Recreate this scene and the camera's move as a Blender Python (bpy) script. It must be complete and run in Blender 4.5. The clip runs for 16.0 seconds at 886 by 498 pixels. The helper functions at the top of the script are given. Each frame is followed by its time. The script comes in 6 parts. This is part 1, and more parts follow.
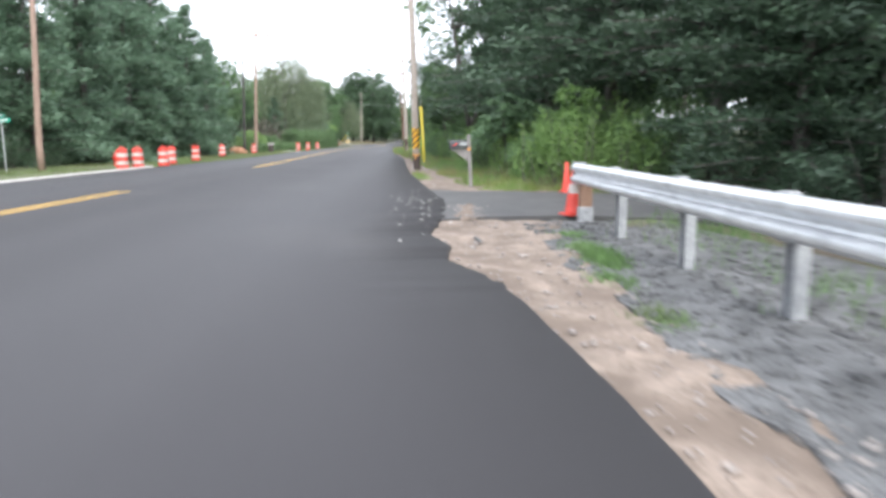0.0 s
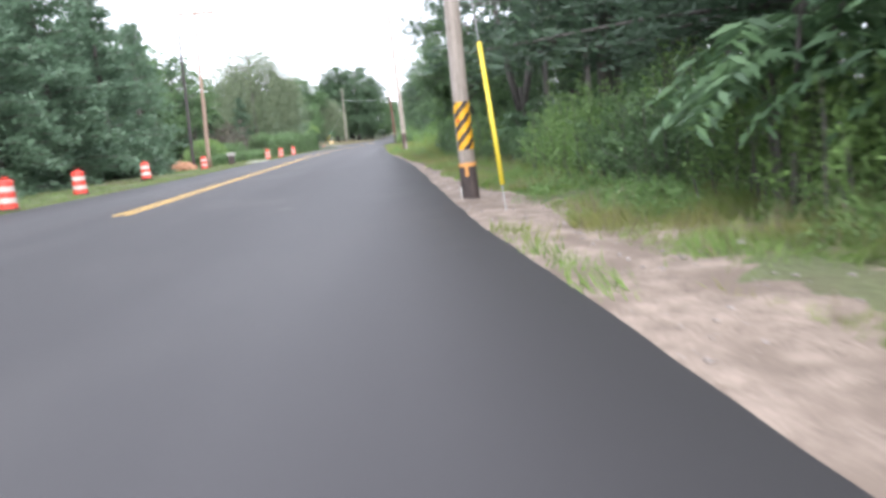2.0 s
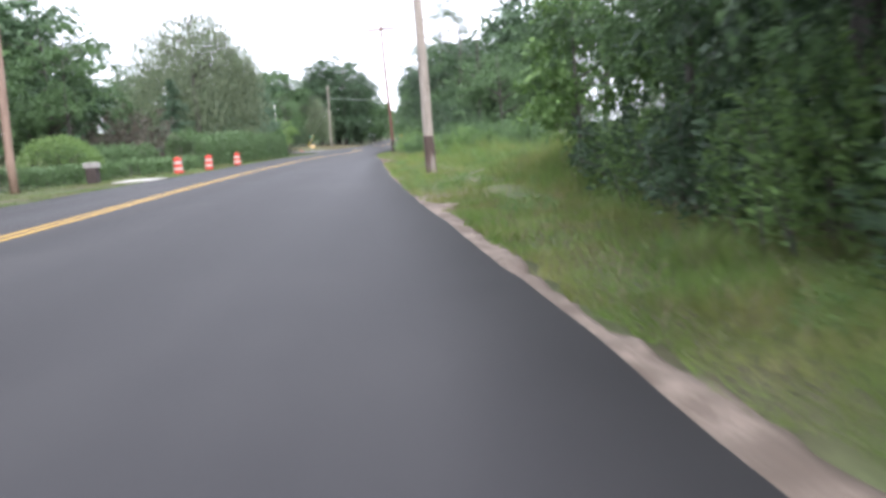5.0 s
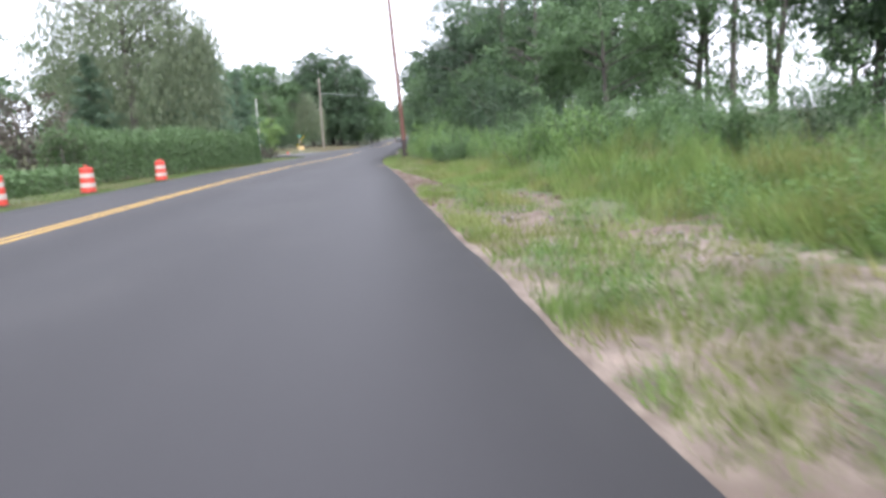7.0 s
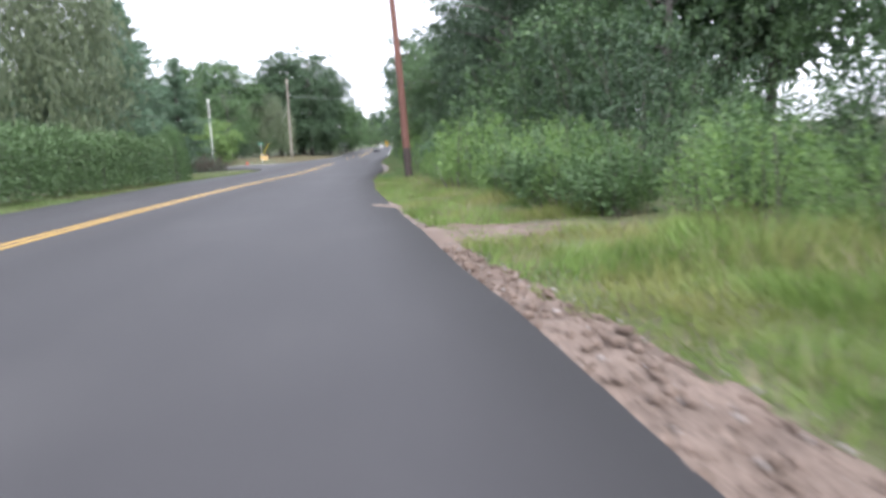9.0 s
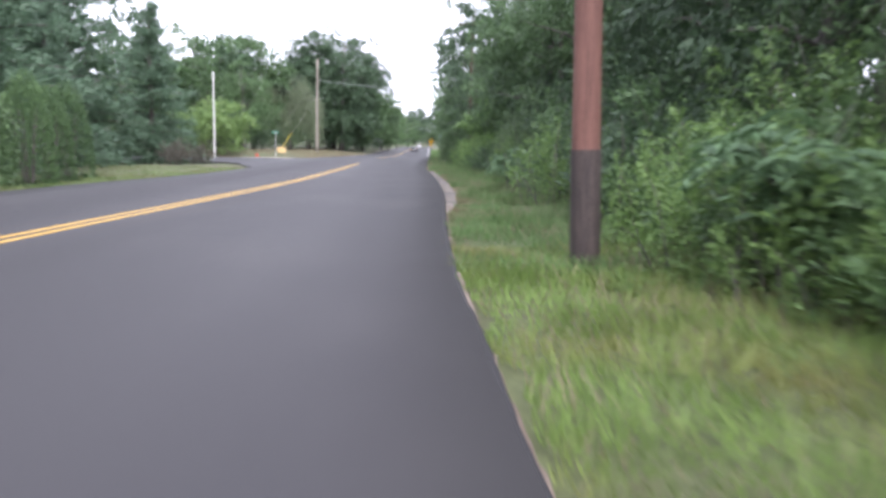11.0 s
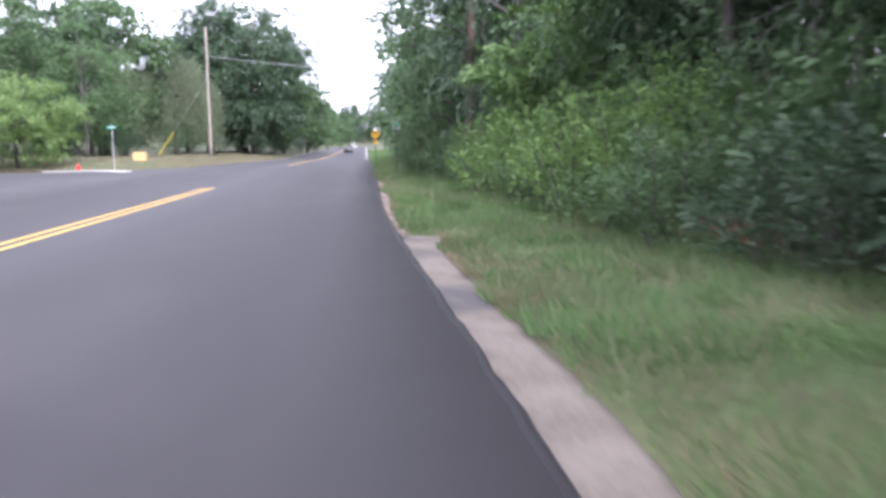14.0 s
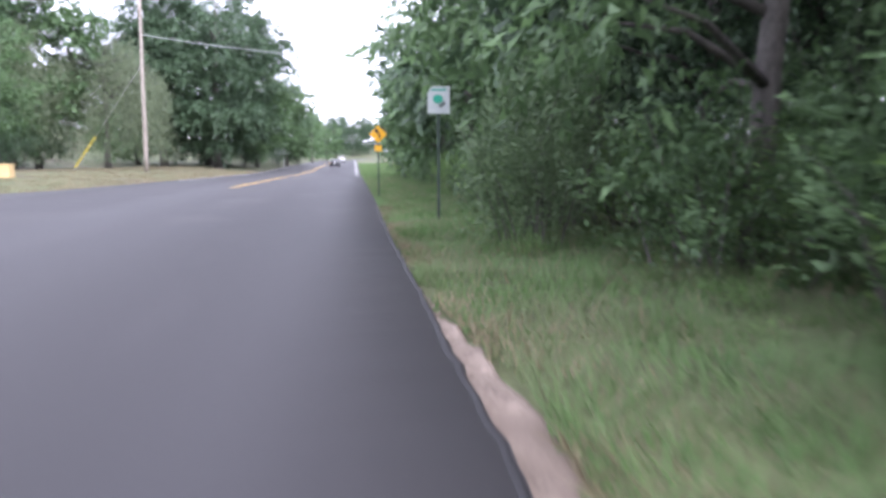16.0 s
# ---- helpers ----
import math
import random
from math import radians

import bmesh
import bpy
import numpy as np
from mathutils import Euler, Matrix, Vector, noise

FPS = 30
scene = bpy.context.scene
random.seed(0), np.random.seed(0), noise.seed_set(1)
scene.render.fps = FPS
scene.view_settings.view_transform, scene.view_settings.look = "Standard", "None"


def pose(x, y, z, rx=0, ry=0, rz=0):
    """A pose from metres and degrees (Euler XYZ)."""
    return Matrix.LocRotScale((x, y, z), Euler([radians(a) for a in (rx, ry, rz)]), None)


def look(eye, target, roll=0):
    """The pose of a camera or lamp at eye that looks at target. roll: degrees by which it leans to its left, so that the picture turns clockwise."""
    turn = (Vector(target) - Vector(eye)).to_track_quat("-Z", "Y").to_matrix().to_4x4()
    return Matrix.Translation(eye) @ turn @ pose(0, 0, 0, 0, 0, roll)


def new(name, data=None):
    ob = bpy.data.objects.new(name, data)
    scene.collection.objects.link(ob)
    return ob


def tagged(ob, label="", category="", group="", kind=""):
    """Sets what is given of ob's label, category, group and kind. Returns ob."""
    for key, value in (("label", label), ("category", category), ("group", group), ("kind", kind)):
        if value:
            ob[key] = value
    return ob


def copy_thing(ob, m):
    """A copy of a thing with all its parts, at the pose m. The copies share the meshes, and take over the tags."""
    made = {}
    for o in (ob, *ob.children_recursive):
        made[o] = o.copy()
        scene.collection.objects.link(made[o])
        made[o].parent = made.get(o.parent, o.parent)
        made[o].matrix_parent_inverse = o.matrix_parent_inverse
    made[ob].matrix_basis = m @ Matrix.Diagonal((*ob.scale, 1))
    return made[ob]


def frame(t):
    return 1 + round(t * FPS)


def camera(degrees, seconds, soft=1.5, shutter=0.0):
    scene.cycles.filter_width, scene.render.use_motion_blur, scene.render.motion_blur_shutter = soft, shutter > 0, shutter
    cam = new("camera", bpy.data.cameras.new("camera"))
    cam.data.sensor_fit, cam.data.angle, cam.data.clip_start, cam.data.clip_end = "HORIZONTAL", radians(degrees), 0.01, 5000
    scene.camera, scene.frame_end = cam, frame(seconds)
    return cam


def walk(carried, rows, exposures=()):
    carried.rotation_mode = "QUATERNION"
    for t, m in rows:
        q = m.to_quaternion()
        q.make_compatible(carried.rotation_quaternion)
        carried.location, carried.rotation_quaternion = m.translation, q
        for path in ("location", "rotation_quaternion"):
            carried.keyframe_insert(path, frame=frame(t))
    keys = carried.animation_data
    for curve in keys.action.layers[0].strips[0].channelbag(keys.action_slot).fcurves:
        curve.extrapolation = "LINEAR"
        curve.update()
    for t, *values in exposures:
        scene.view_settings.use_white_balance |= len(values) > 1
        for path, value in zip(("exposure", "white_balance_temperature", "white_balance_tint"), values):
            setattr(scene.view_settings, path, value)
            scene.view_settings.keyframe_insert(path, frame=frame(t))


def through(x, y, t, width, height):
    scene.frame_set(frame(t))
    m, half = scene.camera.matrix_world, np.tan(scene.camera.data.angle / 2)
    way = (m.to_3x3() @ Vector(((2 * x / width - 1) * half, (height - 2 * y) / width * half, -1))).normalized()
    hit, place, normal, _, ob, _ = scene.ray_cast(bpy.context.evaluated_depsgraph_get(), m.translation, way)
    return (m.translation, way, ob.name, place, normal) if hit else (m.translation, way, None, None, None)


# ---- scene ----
# ---- camera and walk ----
EYE = 1.2
cam = camera(66.3, 16.0, soft=3.5, shutter=0.3)
# seconds, x, y, yaw, pitch, lean to the right
PATH = [
    (0.0, 7.229, 0.056, -2.19, -9.16, 0.43),
    (0.5, 6.972, 4.338, -0.38, -9.00, 2.03),
    (1.0, 6.680, 8.522, -0.99, -9.23, 2.95),
    (1.5, 6.393, 12.687, -0.78, -9.60, 5.85),
    (2.0, 6.108, 16.755, -2.58, -9.82, 5.12),
    (2.5, 5.909, 21.047, -3.25, -9.73, 4.34),
    (3.0, 5.821, 25.667, -4.10, -10.23, 5.37),
    (3.5, 5.655, 30.446, -3.90, -9.57, 2.85),
    (4.0, 5.472, 35.346, -4.34, -9.43, 3.32),
    (6.5, 4.190, 61.860, -2.91, -9.13, 2.91),
    (7.0, 3.945, 66.523, -4.16, -9.29, 3.46),
    (7.5, 3.739, 71.255, -3.75, -8.84, 1.43),
    (8.0, 3.543, 76.019, -3.61, -8.62, 2.71),
    (8.5, 3.343, 80.815, -4.22, -8.55, 4.21),
    (9.0, 3.228, 85.896, -6.45, -8.56, 2.97),
    (9.5, 3.113, 91.157, -6.68, -8.48, -0.12),
    (10.0, 2.961, 96.515, -4.47, -7.95, -2.70),
    (12.5, 3.487, 123.294, -5.49, -8.91, 3.87),
    (13.0, 3.688, 128.822, -7.38, -8.42, 4.22),
    (13.5, 3.883, 134.396, -8.49, -8.34, 3.26),
    (14.0, 4.068, 140.093, -9.29, -8.32, 0.53),
    (14.5, 4.221, 145.898, -9.71, -7.24, -0.12),
    (15.0, 4.352, 151.716, -6.42, -7.14, -2.12),
    (15.5, 4.619, 157.360, -7.72, -7.57, 3.05),
    (16.0, 5.030, 162.871, -10.34, -7.15, 0.14),
]


def aim(x, y, yaw, pitch, lean):
    a, p = radians(yaw), radians(pitch)
    way = Vector((-math.sin(a) * math.cos(p), math.cos(a) * math.cos(p), math.sin(p)))
    eye = Vector((x, y, EYE))
    return look(eye, eye + way * 10, -lean)


walk(cam, [(t, aim(x, y, yaw, pitch, lean)) for t, x, y, yaw, pitch, lean in PATH],
     [(0.0, 1.35, 6450, 10), (1.0, 1.44, 6400, 11), (2.0, 1.60, 6400, 13), (2.8, 1.44, 6400, 14), (3.5, 1.29, 6350, 13), (6.5, 1.29, 6350, 15), (8.5, 1.26, 6350, 14), (10.0, 1.33, 6350, 16), (12.5, 1.48, 6150, 24), (13.0, 1.56, 6140, 24), (14.0, 1.61, 6120, 24), (15.0, 1.75, 6100, 24), (16.0, 1.70, 6050, 24)])

# ---- light: bright overcast sky and a wide weak sun ----
SUN_UP, SUN_ROUND = radians(46), radians(168)
world = bpy.data.worlds.new("sky")
scene.world = world
world.use_nodes = True
wn = world.node_tree.nodes
wn.clear()
w_out = wn.new("ShaderNodeOutputWorld")
w_mix = wn.new("ShaderNodeMixShader")
w_sky = wn.new("ShaderNodeTexSky")
w_sky.sky_type = "NISHITA"
w_sky.sun_disc = False
w_sky.sun_elevation, w_sky.sun_rotation = SUN_UP, SUN_ROUND
w_blue = wn.new("ShaderNodeBackground")
w_blue.inputs["Strength"].default_value = 0.12
w_cloud = wn.new("ShaderNodeBackground")
w_cloud.inputs["Color"].default_value = (0.87, 0.91, 1.0, 1)
w_cloud.inputs["Strength"].default_value = 1.25
w_mix.inputs[0].default_value = 0.9
world.node_tree.links.new(w_sky.outputs[0], w_blue.inputs["Color"])
world.node_tree.links.new(w_blue.outputs[0], w_mix.inputs[1])
world.node_tree.links.new(w_cloud.outputs[0], w_mix.inputs[2])
world.node_tree.links.new(w_mix.outputs[0], w_out.inputs["Surface"])
sun_data = bpy.data.lights.new("sun", "SUN")
sun_data.energy, sun_data.angle, sun_data.color = 1.9, radians(40), (1.0, 0.975, 0.94)
sun = new("sun", sun_data)
sun.matrix_world = look((0, 0, 60), (-60 / math.tan(SUN_UP) * math.sin(SUN_ROUND), -60 / math.tan(SUN_UP) * math.cos(SUN_ROUND), 0))
scene.view_settings.exposure = 1.35

# ---- materials ----


def nodes_of(name):
    m = bpy.data.materials.new(name)
    m.use_nodes = True
    return m, m.node_tree.nodes, m.node_tree.links, m.node_tree.nodes["Principled BSDF"]


def rgb(c):
    return (c[0], c[1], c[2], 1)


def surface(name, dark, light, scale=4.0, rough=0.8, bump=0.3, grain=60.0, third=None, spot=0.6, metal=0.0, stretch=(1, 1, 1), spec=0.5, detail=8.0):
    """Two-scale noise colour with a fine bump; third is a second colour that comes in patches."""
    m, n, l, p = nodes_of(name)
    tc = n.new("ShaderNodeTexCoord")
    mp = n.new("ShaderNodeMapping")
    mp.inputs["Scale"].default_value = stretch
    l.new(tc.outputs["Object"], mp.inputs[0])
    big = n.new("ShaderNodeTexNoise")
    big.inputs["Scale"].default_value, big.inputs["Detail"].default_value = scale, detail
    fine = n.new("ShaderNodeTexNoise")
    fine.inputs["Scale"].default_value, fine.inputs["Detail"].default_value = grain, 4.0
    l.new(mp.outputs[0], big.inputs[0])
    l.new(mp.outputs[0], fine.inputs[0])
    both = n.new("ShaderNodeMath")
    both.operation = "ADD"
    half = n.new("ShaderNodeMath")
    half.operation = "MULTIPLY"
    half.inputs[1].default_value = 0.5
    l.new(big.outputs[0], both.inputs[0])
    l.new(fine.outputs[0], both.inputs[1])
    l.new(both.outputs[0], half.inputs[0])
    ramp = n.new("ShaderNodeValToRGB")
    ramp.color_ramp.elements[0].position, ramp.color_ramp.elements[1].position = 0.36, 0.64
    ramp.color_ramp.elements[0].color, ramp.color_ramp.elements[1].color = rgb(dark), rgb(light)
    l.new(half.outputs[0], ramp.inputs[0])
    out = ramp.outputs[0]
    if third:
        patch = n.new("ShaderNodeTexNoise")
        patch.inputs["Scale"].default_value, patch.inputs["Detail"].default_value = scale * 0.35, 5.0
        l.new(mp.outputs[0], patch.inputs[0])
        edge = n.new("ShaderNodeValToRGB")
        edge.color_ramp.elements[0].position, edge.color_ramp.elements[1].position = spot - 0.06, spot + 0.06
        l.new(patch.outputs[0], edge.inputs[0])
        mix = n.new("ShaderNodeMix")
        mix.data_type = "RGBA"
        l.new(edge.outputs[0], mix.inputs[0])
        l.new(out, mix.inputs[6])
        mix.inputs[7].default_value = rgb(third)
        out = mix.outputs[2]
    l.new(out, p.inputs["Base Color"])
    p.inputs["Roughness"].default_value, p.inputs["Metallic"].default_value = rough, metal
    p.inputs["Specular IOR Level"].default_value = spec
    bp = n.new("ShaderNodeBump")
    bp.inputs["Strength"].default_value, bp.inputs["Distance"].default_value = bump, 0.02
    l.new(half.outputs[0], bp.inputs["Height"])
    l.new(bp.outputs[0], p.inputs["Normal"])
    return m


def foliage(name, dark, mid, light, through=0.3, rough=0.55, patch=None, scale=0.6):
    """Leaf colour that differs from leaf to leaf and from plant to plant, and lets some light through; patch is a second colour that comes in drifts."""
    m, n, l, p = nodes_of(name)
    geo = n.new("ShaderNodeNewGeometry")
    info = n.new("ShaderNodeObjectInfo")
    add = n.new("ShaderNodeMath")
    add.operation = "MULTIPLY_ADD"
    add.inputs[1].default_value = 0.75
    sc = n.new("ShaderNodeMath")
    sc.operation = "MULTIPLY"
    sc.inputs[1].default_value = 0.25
    l.new(info.outputs["Random"], sc.inputs[0])
    l.new(geo.outputs["Random Per Island"], add.inputs[0])
    l.new(sc.outputs[0], add.inputs[2])
    ramp = n.new("ShaderNodeValToRGB")
    e = ramp.color_ramp.elements
    e[0].color, e[1].color = rgb(dark), rgb(light)
    e.new(0.5).color = rgb(mid)
    l.new(add.outputs[0], ramp.inputs[0])
    out = ramp.outputs[0]
    if patch:
        tc = n.new("ShaderNodeTexCoord")
        drift = n.new("ShaderNodeTexNoise")
        drift.inputs["Scale"].default_value, drift.inputs["Detail"].default_value = scale, 5.0
        l.new(tc.outputs["Object"], drift.inputs[0])
        reach = n.new("ShaderNodeMapRange")
        reach.inputs["From Min"].default_value, reach.inputs["From Max"].default_value = 0.46, 0.66
        l.new(drift.outputs[0], reach.inputs["Value"])
        mix2 = n.new("ShaderNodeMix")
        mix2.data_type = "RGBA"
        l.new(reach.outputs[0], mix2.inputs[0])
        l.new(out, mix2.inputs[6])
        mix2.inputs[7].default_value = rgb(patch)
        out = mix2.outputs[2]
    l.new(out, p.inputs["Base Color"])
    p.inputs["Roughness"].default_value = rough
    p.inputs["Specular IOR Level"].default_value = 0.42
    tr = n.new("ShaderNodeBsdfTranslucent")
    l.new(out, tr.inputs[0])
    mix = n.new("ShaderNodeMixShader")
    mix.inputs[0].default_value = through
    l.new(p.outputs[0], mix.inputs[1])
    l.new(tr.outputs[0], mix.inputs[2])
    l.new(mix.outputs[0], n["Material Output"].inputs["Surface"])
    return m


def plain(name, c, rough=0.5, metal=0.0, glow=0.0):
    return surface(name, tuple(v * 0.86 for v in c), tuple(min(1, v * 1.08) for v in c), 6.0, rough, 0.05, 40.0, metal=metal)


def asphalt(name, tone=1.0):
    """Fresh asphalt: fine aggregate, faint long wheel tracks with some sheen painted in, and dusty patches."""
    m, n, l, p = nodes_of(name)
    tc = n.new("ShaderNodeTexCoord")

    def layer(scale, stretch, detail):
        mp = n.new("ShaderNodeMapping")
        mp.inputs["Scale"].default_value = stretch
        l.new(tc.outputs["Object"], mp.inputs[0])
        t = n.new("ShaderNodeTexNoise")
        t.inputs["Scale"].default_value, t.inputs["Detail"].default_value = scale, detail
        l.new(mp.outputs[0], t.inputs[0])
        return t.outputs[0]

    def mixed(fac, a, b, lo, hi):
        r = n.new("ShaderNodeMapRange")
        r.inputs["From Min"].default_value, r.inputs["From Max"].default_value = lo, hi
        l.new(fac, r.inputs["Value"])
        x = n.new("ShaderNodeMix")
        x.data_type = "RGBA"
        l.new(r.outputs[0], x.inputs[0])
        for k, c in ((6, a), (7, b)):
            if isinstance(c, tuple):
                x.inputs[k].default_value = rgb(c)
            else:
                l.new(c, x.inputs[k])
        return x.outputs[2]

    grain = layer(120.0, (1, 1, 1), 3.0)
    tracks = layer(0.32, (1.0, 0.03, 1), 1.5)
    streaks = layer(0.9, (1.0, 0.16, 1), 5.0)
    dust = layer(0.35, (1, 0.5, 1), 6.0)
    a = mixed(grain, tuple(v * tone for v in (0.0165, 0.0161, 0.0178)), tuple(v * tone for v in (0.0385, 0.0374, 0.0412)), 0.3, 0.7)
    # paler track colour: polished wear, plus road sheen put into the base colour
    b = mixed(grain, tuple(v * tone for v in (0.0215, 0.0209, 0.0231)), tuple(v * tone for v in (0.0520, 0.0503, 0.0552)), 0.3, 0.7)
    c = mixed(tracks, a, b, 0.30, 0.70)
    c = mixed(streaks, c, tuple(v * tone for v in (0.044, 0.0425, 0.0462)), 0.56, 1.1)
    d = mixed(dust, c, tuple(v * tone for v in (0.058, 0.056, 0.058)), 0.52, 0.95)
    l.new(d, p.inputs["Base Color"])
    r = n.new("ShaderNodeMapRange")
    r.inputs["From Min"].default_value, r.inputs["From Max"].default_value = 0.30, 0.70
    r.inputs["To Min"].default_value, r.inputs["To Max"].default_value = 0.80, 0.68
    l.new(tracks, r.inputs["Value"])
    l.new(r.outputs[0], p.inputs["Roughness"])
    bp = n.new("ShaderNodeBump")
    p.inputs["Specular IOR Level"].default_value = 0.40
    bp.inputs["Strength"].default_value, bp.inputs["Distance"].default_value = 0.35, 0.01
    l.new(grain, bp.inputs["Height"])
    l.new(bp.outputs[0], p.inputs["Normal"])
    return m


M_ASPHALT = asphalt("fresh_asphalt")
M_LIP = asphalt("raw_asphalt_edge", 0.42)
M_DRIVE = surface("worn_asphalt", (0.042, 0.042, 0.044), (0.082, 0.081, 0.080), 1.2, 0.75, 0.3, 70.0)
M_SAND = surface("sandy_shoulder", (0.100, 0.076, 0.060), (0.272, 0.218, 0.180), 3.4, 0.95, 1.0, 34.0, third=(0.128, 0.098, 0.078), spot=0.56)
M_STONY = surface("brown_stony_soil", (0.078, 0.056, 0.044), (0.205, 0.154, 0.126), 3.2, 0.95, 1.0, 26.0, third=(0.120, 0.085, 0.067), spot=0.58)
M_PATCH = surface("old_shoulder_paving", (0.102, 0.087, 0.069), (0.190, 0.166, 0.140), 2.4, 0.9, 0.8, 30.0, third=(0.070, 0.064, 0.064), spot=0.56)
M_GRAVEL = surface("grey_crushed_stone", (0.036, 0.037, 0.038), (0.150, 0.152, 0.156), 3.5, 0.9, 1.0, 30.0)
M_STONE = surface("stone", (0.125, 0.108, 0.100), (0.330, 0.300, 0.280), 3.0, 0.85, 0.4, 30.0)
M_CHIP = surface("pale_stone_chips", (0.22, 0.21, 0.20), (0.42, 0.41, 0.40), 3.0, 0.85, 0.4, 30.0)
M_GROUND = surface("rough_ground", (0.048, 0.058, 0.024), (0.105, 0.122, 0.052), 0.5, 0.95, 0.9, 14.0, third=(0.085, 0.066, 0.046), spot=0.6)
M_YELLOW = surface("road_paint_yellow", (0.527, 0.306, 0.043), (0.680, 0.425, 0.085), 3.0, 0.6, 0.15, 60.0)
M_WHITE = surface("white_paint", (0.527, 0.527, 0.510), (0.697, 0.697, 0.680), 3.0, 0.55, 0.1, 50.0)
M_CONCRETE = surface("concrete", (0.336, 0.320, 0.296), (0.496, 0.480, 0.456), 2.0, 0.85, 0.3, 50.0)
M_GALV = surface("galvanised_steel", (0.50, 0.52, 0.54), (0.74, 0.76, 0.78), 5.0, 0.42, 0.08, 30.0, metal=0.65)
M_GALV_DULL = surface("dull_galvanised_steel", (0.24, 0.25, 0.26), (0.42, 0.43, 0.44), 5.0, 0.55, 0.1, 30.0, metal=0.4)
M_POSTWOOD = surface("brown_post_wood", (0.13, 0.075, 0.05), (0.27, 0.17, 0.12), 3.0, 0.85, 0.4, 30.0, stretch=(6, 6, 1))
M_POLE_GREY = surface("weathered_pole_wood", (0.20, 0.17, 0.145), (0.42, 0.37, 0.33), 2.0, 0.88, 0.5, 22.0, stretch=(7, 7, 0.6))
M_POLE_TAN = surface("brown_weathered_pole_wood", (0.20, 0.135, 0.105), (0.38, 0.27, 0.215), 2.0, 0.85, 0.4, 22.0, stretch=(7, 7, 0.6))
M_POLE_RED = surface("red_brown_pole_wood", (0.098, 0.046, 0.037), (0.195, 0.094, 0.074), 2.0, 0.85, 0.4, 22.0, stretch=(7, 7, 0.6))
M_POLE_DARK = surface("dark_pole_wood", (0.03, 0.027, 0.03), (0.08, 0.07, 0.07), 2.0, 0.85, 0.4, 22.0, stretch=(7, 7, 0.6))
M_POLE_BROWN = surface("brown_pole_wood", (0.075, 0.048, 0.040), (0.165, 0.108, 0.088), 2.0, 0.85, 0.4, 22.0, stretch=(7, 7, 0.6))
M_CREOSOTE = surface("creosoted_butt", (0.025, 0.02, 0.02), (0.08, 0.06, 0.055), 3.0, 0.85, 0.4, 25.0, stretch=(6, 6, 1))
M_BUTT = surface("mottled_pole_foot", (0.045, 0.032, 0.028), (0.135, 0.095, 0.080), 2.0, 0.88, 0.5, 22.0, third=(0.27, 0.235, 0.21), spot=0.56, stretch=(5, 5, 1.2))
M_BARK = surface("bark", (0.052, 0.047, 0.044), (0.165, 0.150, 0.138), 3.0, 0.95, 1.0, 16.0, stretch=(4, 4, 0.7))
M_SIGN = surface("dull_white_sign", (0.36, 0.40, 0.39), (0.46, 0.50, 0.49), 3.0, 0.5, 0.05, 30.0)
M_ORANGE = surface("safety_orange_plastic", (0.56, 0.048, 0.034), (0.68, 0.082, 0.060), 3.0, 0.55, 0.05, 30.0)
M_REFLECT = surface("dirty_white_sheeting", (0.400, 0.365, 0.335), (0.540, 0.500, 0.465), 5.0, 0.5, 0.05, 30.0)
M_RUBBER = surface("black_rubber", (0.015, 0.015, 0.015), (0.04, 0.04, 0.04), 5.0, 0.8, 0.2, 40.0)
M_TAPE_Y = surface("reflective_yellow", (0.680, 0.336, 0.008), (0.760, 0.416, 0.024), 3.0, 0.45, 0.03, 30.0)
M_TAPE_K = surface("black_sheeting", (0.018, 0.016, 0.02), (0.04, 0.036, 0.04), 3.0, 0.5, 0.03, 30.0)
M_GUARD_Y = surface("yellow_plastic", (0.600, 0.464, 0.024), (0.720, 0.576, 0.064), 3.0, 0.5, 0.04, 30.0)
M_MARK = surface("orange_spray_mark", (0.55, 0.24, 0.06), (0.72, 0.36, 0.12), 6.0, 0.8, 0.2, 30.0)
M_BLACK = surface("black_painted_metal", (0.018, 0.018, 0.02), (0.04, 0.04, 0.043), 6.0, 0.45, 0.04, 40.0)
M_RED = plain("red_paint", (0.62, 0.05, 0.04), 0.45)
M_GREY_WOOD = surface("grey_post_wood", (0.135, 0.128, 0.120), (0.260, 0.246, 0.235), 3.0, 0.88, 0.4, 30.0, stretch=(6, 6, 1))
M_GREEN_SIGN = plain("green_sign", (0.02, 0.30, 0.20), 0.5)
M_DARK_STEEL = plain("dark_green_steel", (0.03, 0.05, 0.04), 0.6)
M_TAN = surface("tan_box_paint", (0.52, 0.36, 0.16), (0.66, 0.48, 0.24), 4.0, 0.7, 0.1, 30.0)
M_WIRE = plain("cable", (0.03, 0.03, 0.032), 0.6)
M_MULCH = surface("orange_mulch", (0.20, 0.098, 0.052), (0.36, 0.19, 0.115), 5.0, 0.95, 1.0, 20.0)
M_SIDING = surface("white_siding", (0.60, 0.61, 0.62), (0.74, 0.75, 0.76), 1.0, 0.7, 0.1, 20.0, stretch=(0.2, 0.2, 6))
M_ROOF = surface("grey_shingles", (0.10, 0.095, 0.095), (0.2, 0.19, 0.19), 3.0, 0.9, 0.5, 20.0)
M_GLASS = surface("dark_window_glass", (0.02, 0.024, 0.028), (0.04, 0.045, 0.05), 1.0, 0.08, 0.0, 5.0)
M_CAR = surface("dark_grey_car_paint", (0.022, 0.024, 0.028), (0.035, 0.038, 0.043), 1.0, 0.25, 0.0, 20.0, metal=0.4)
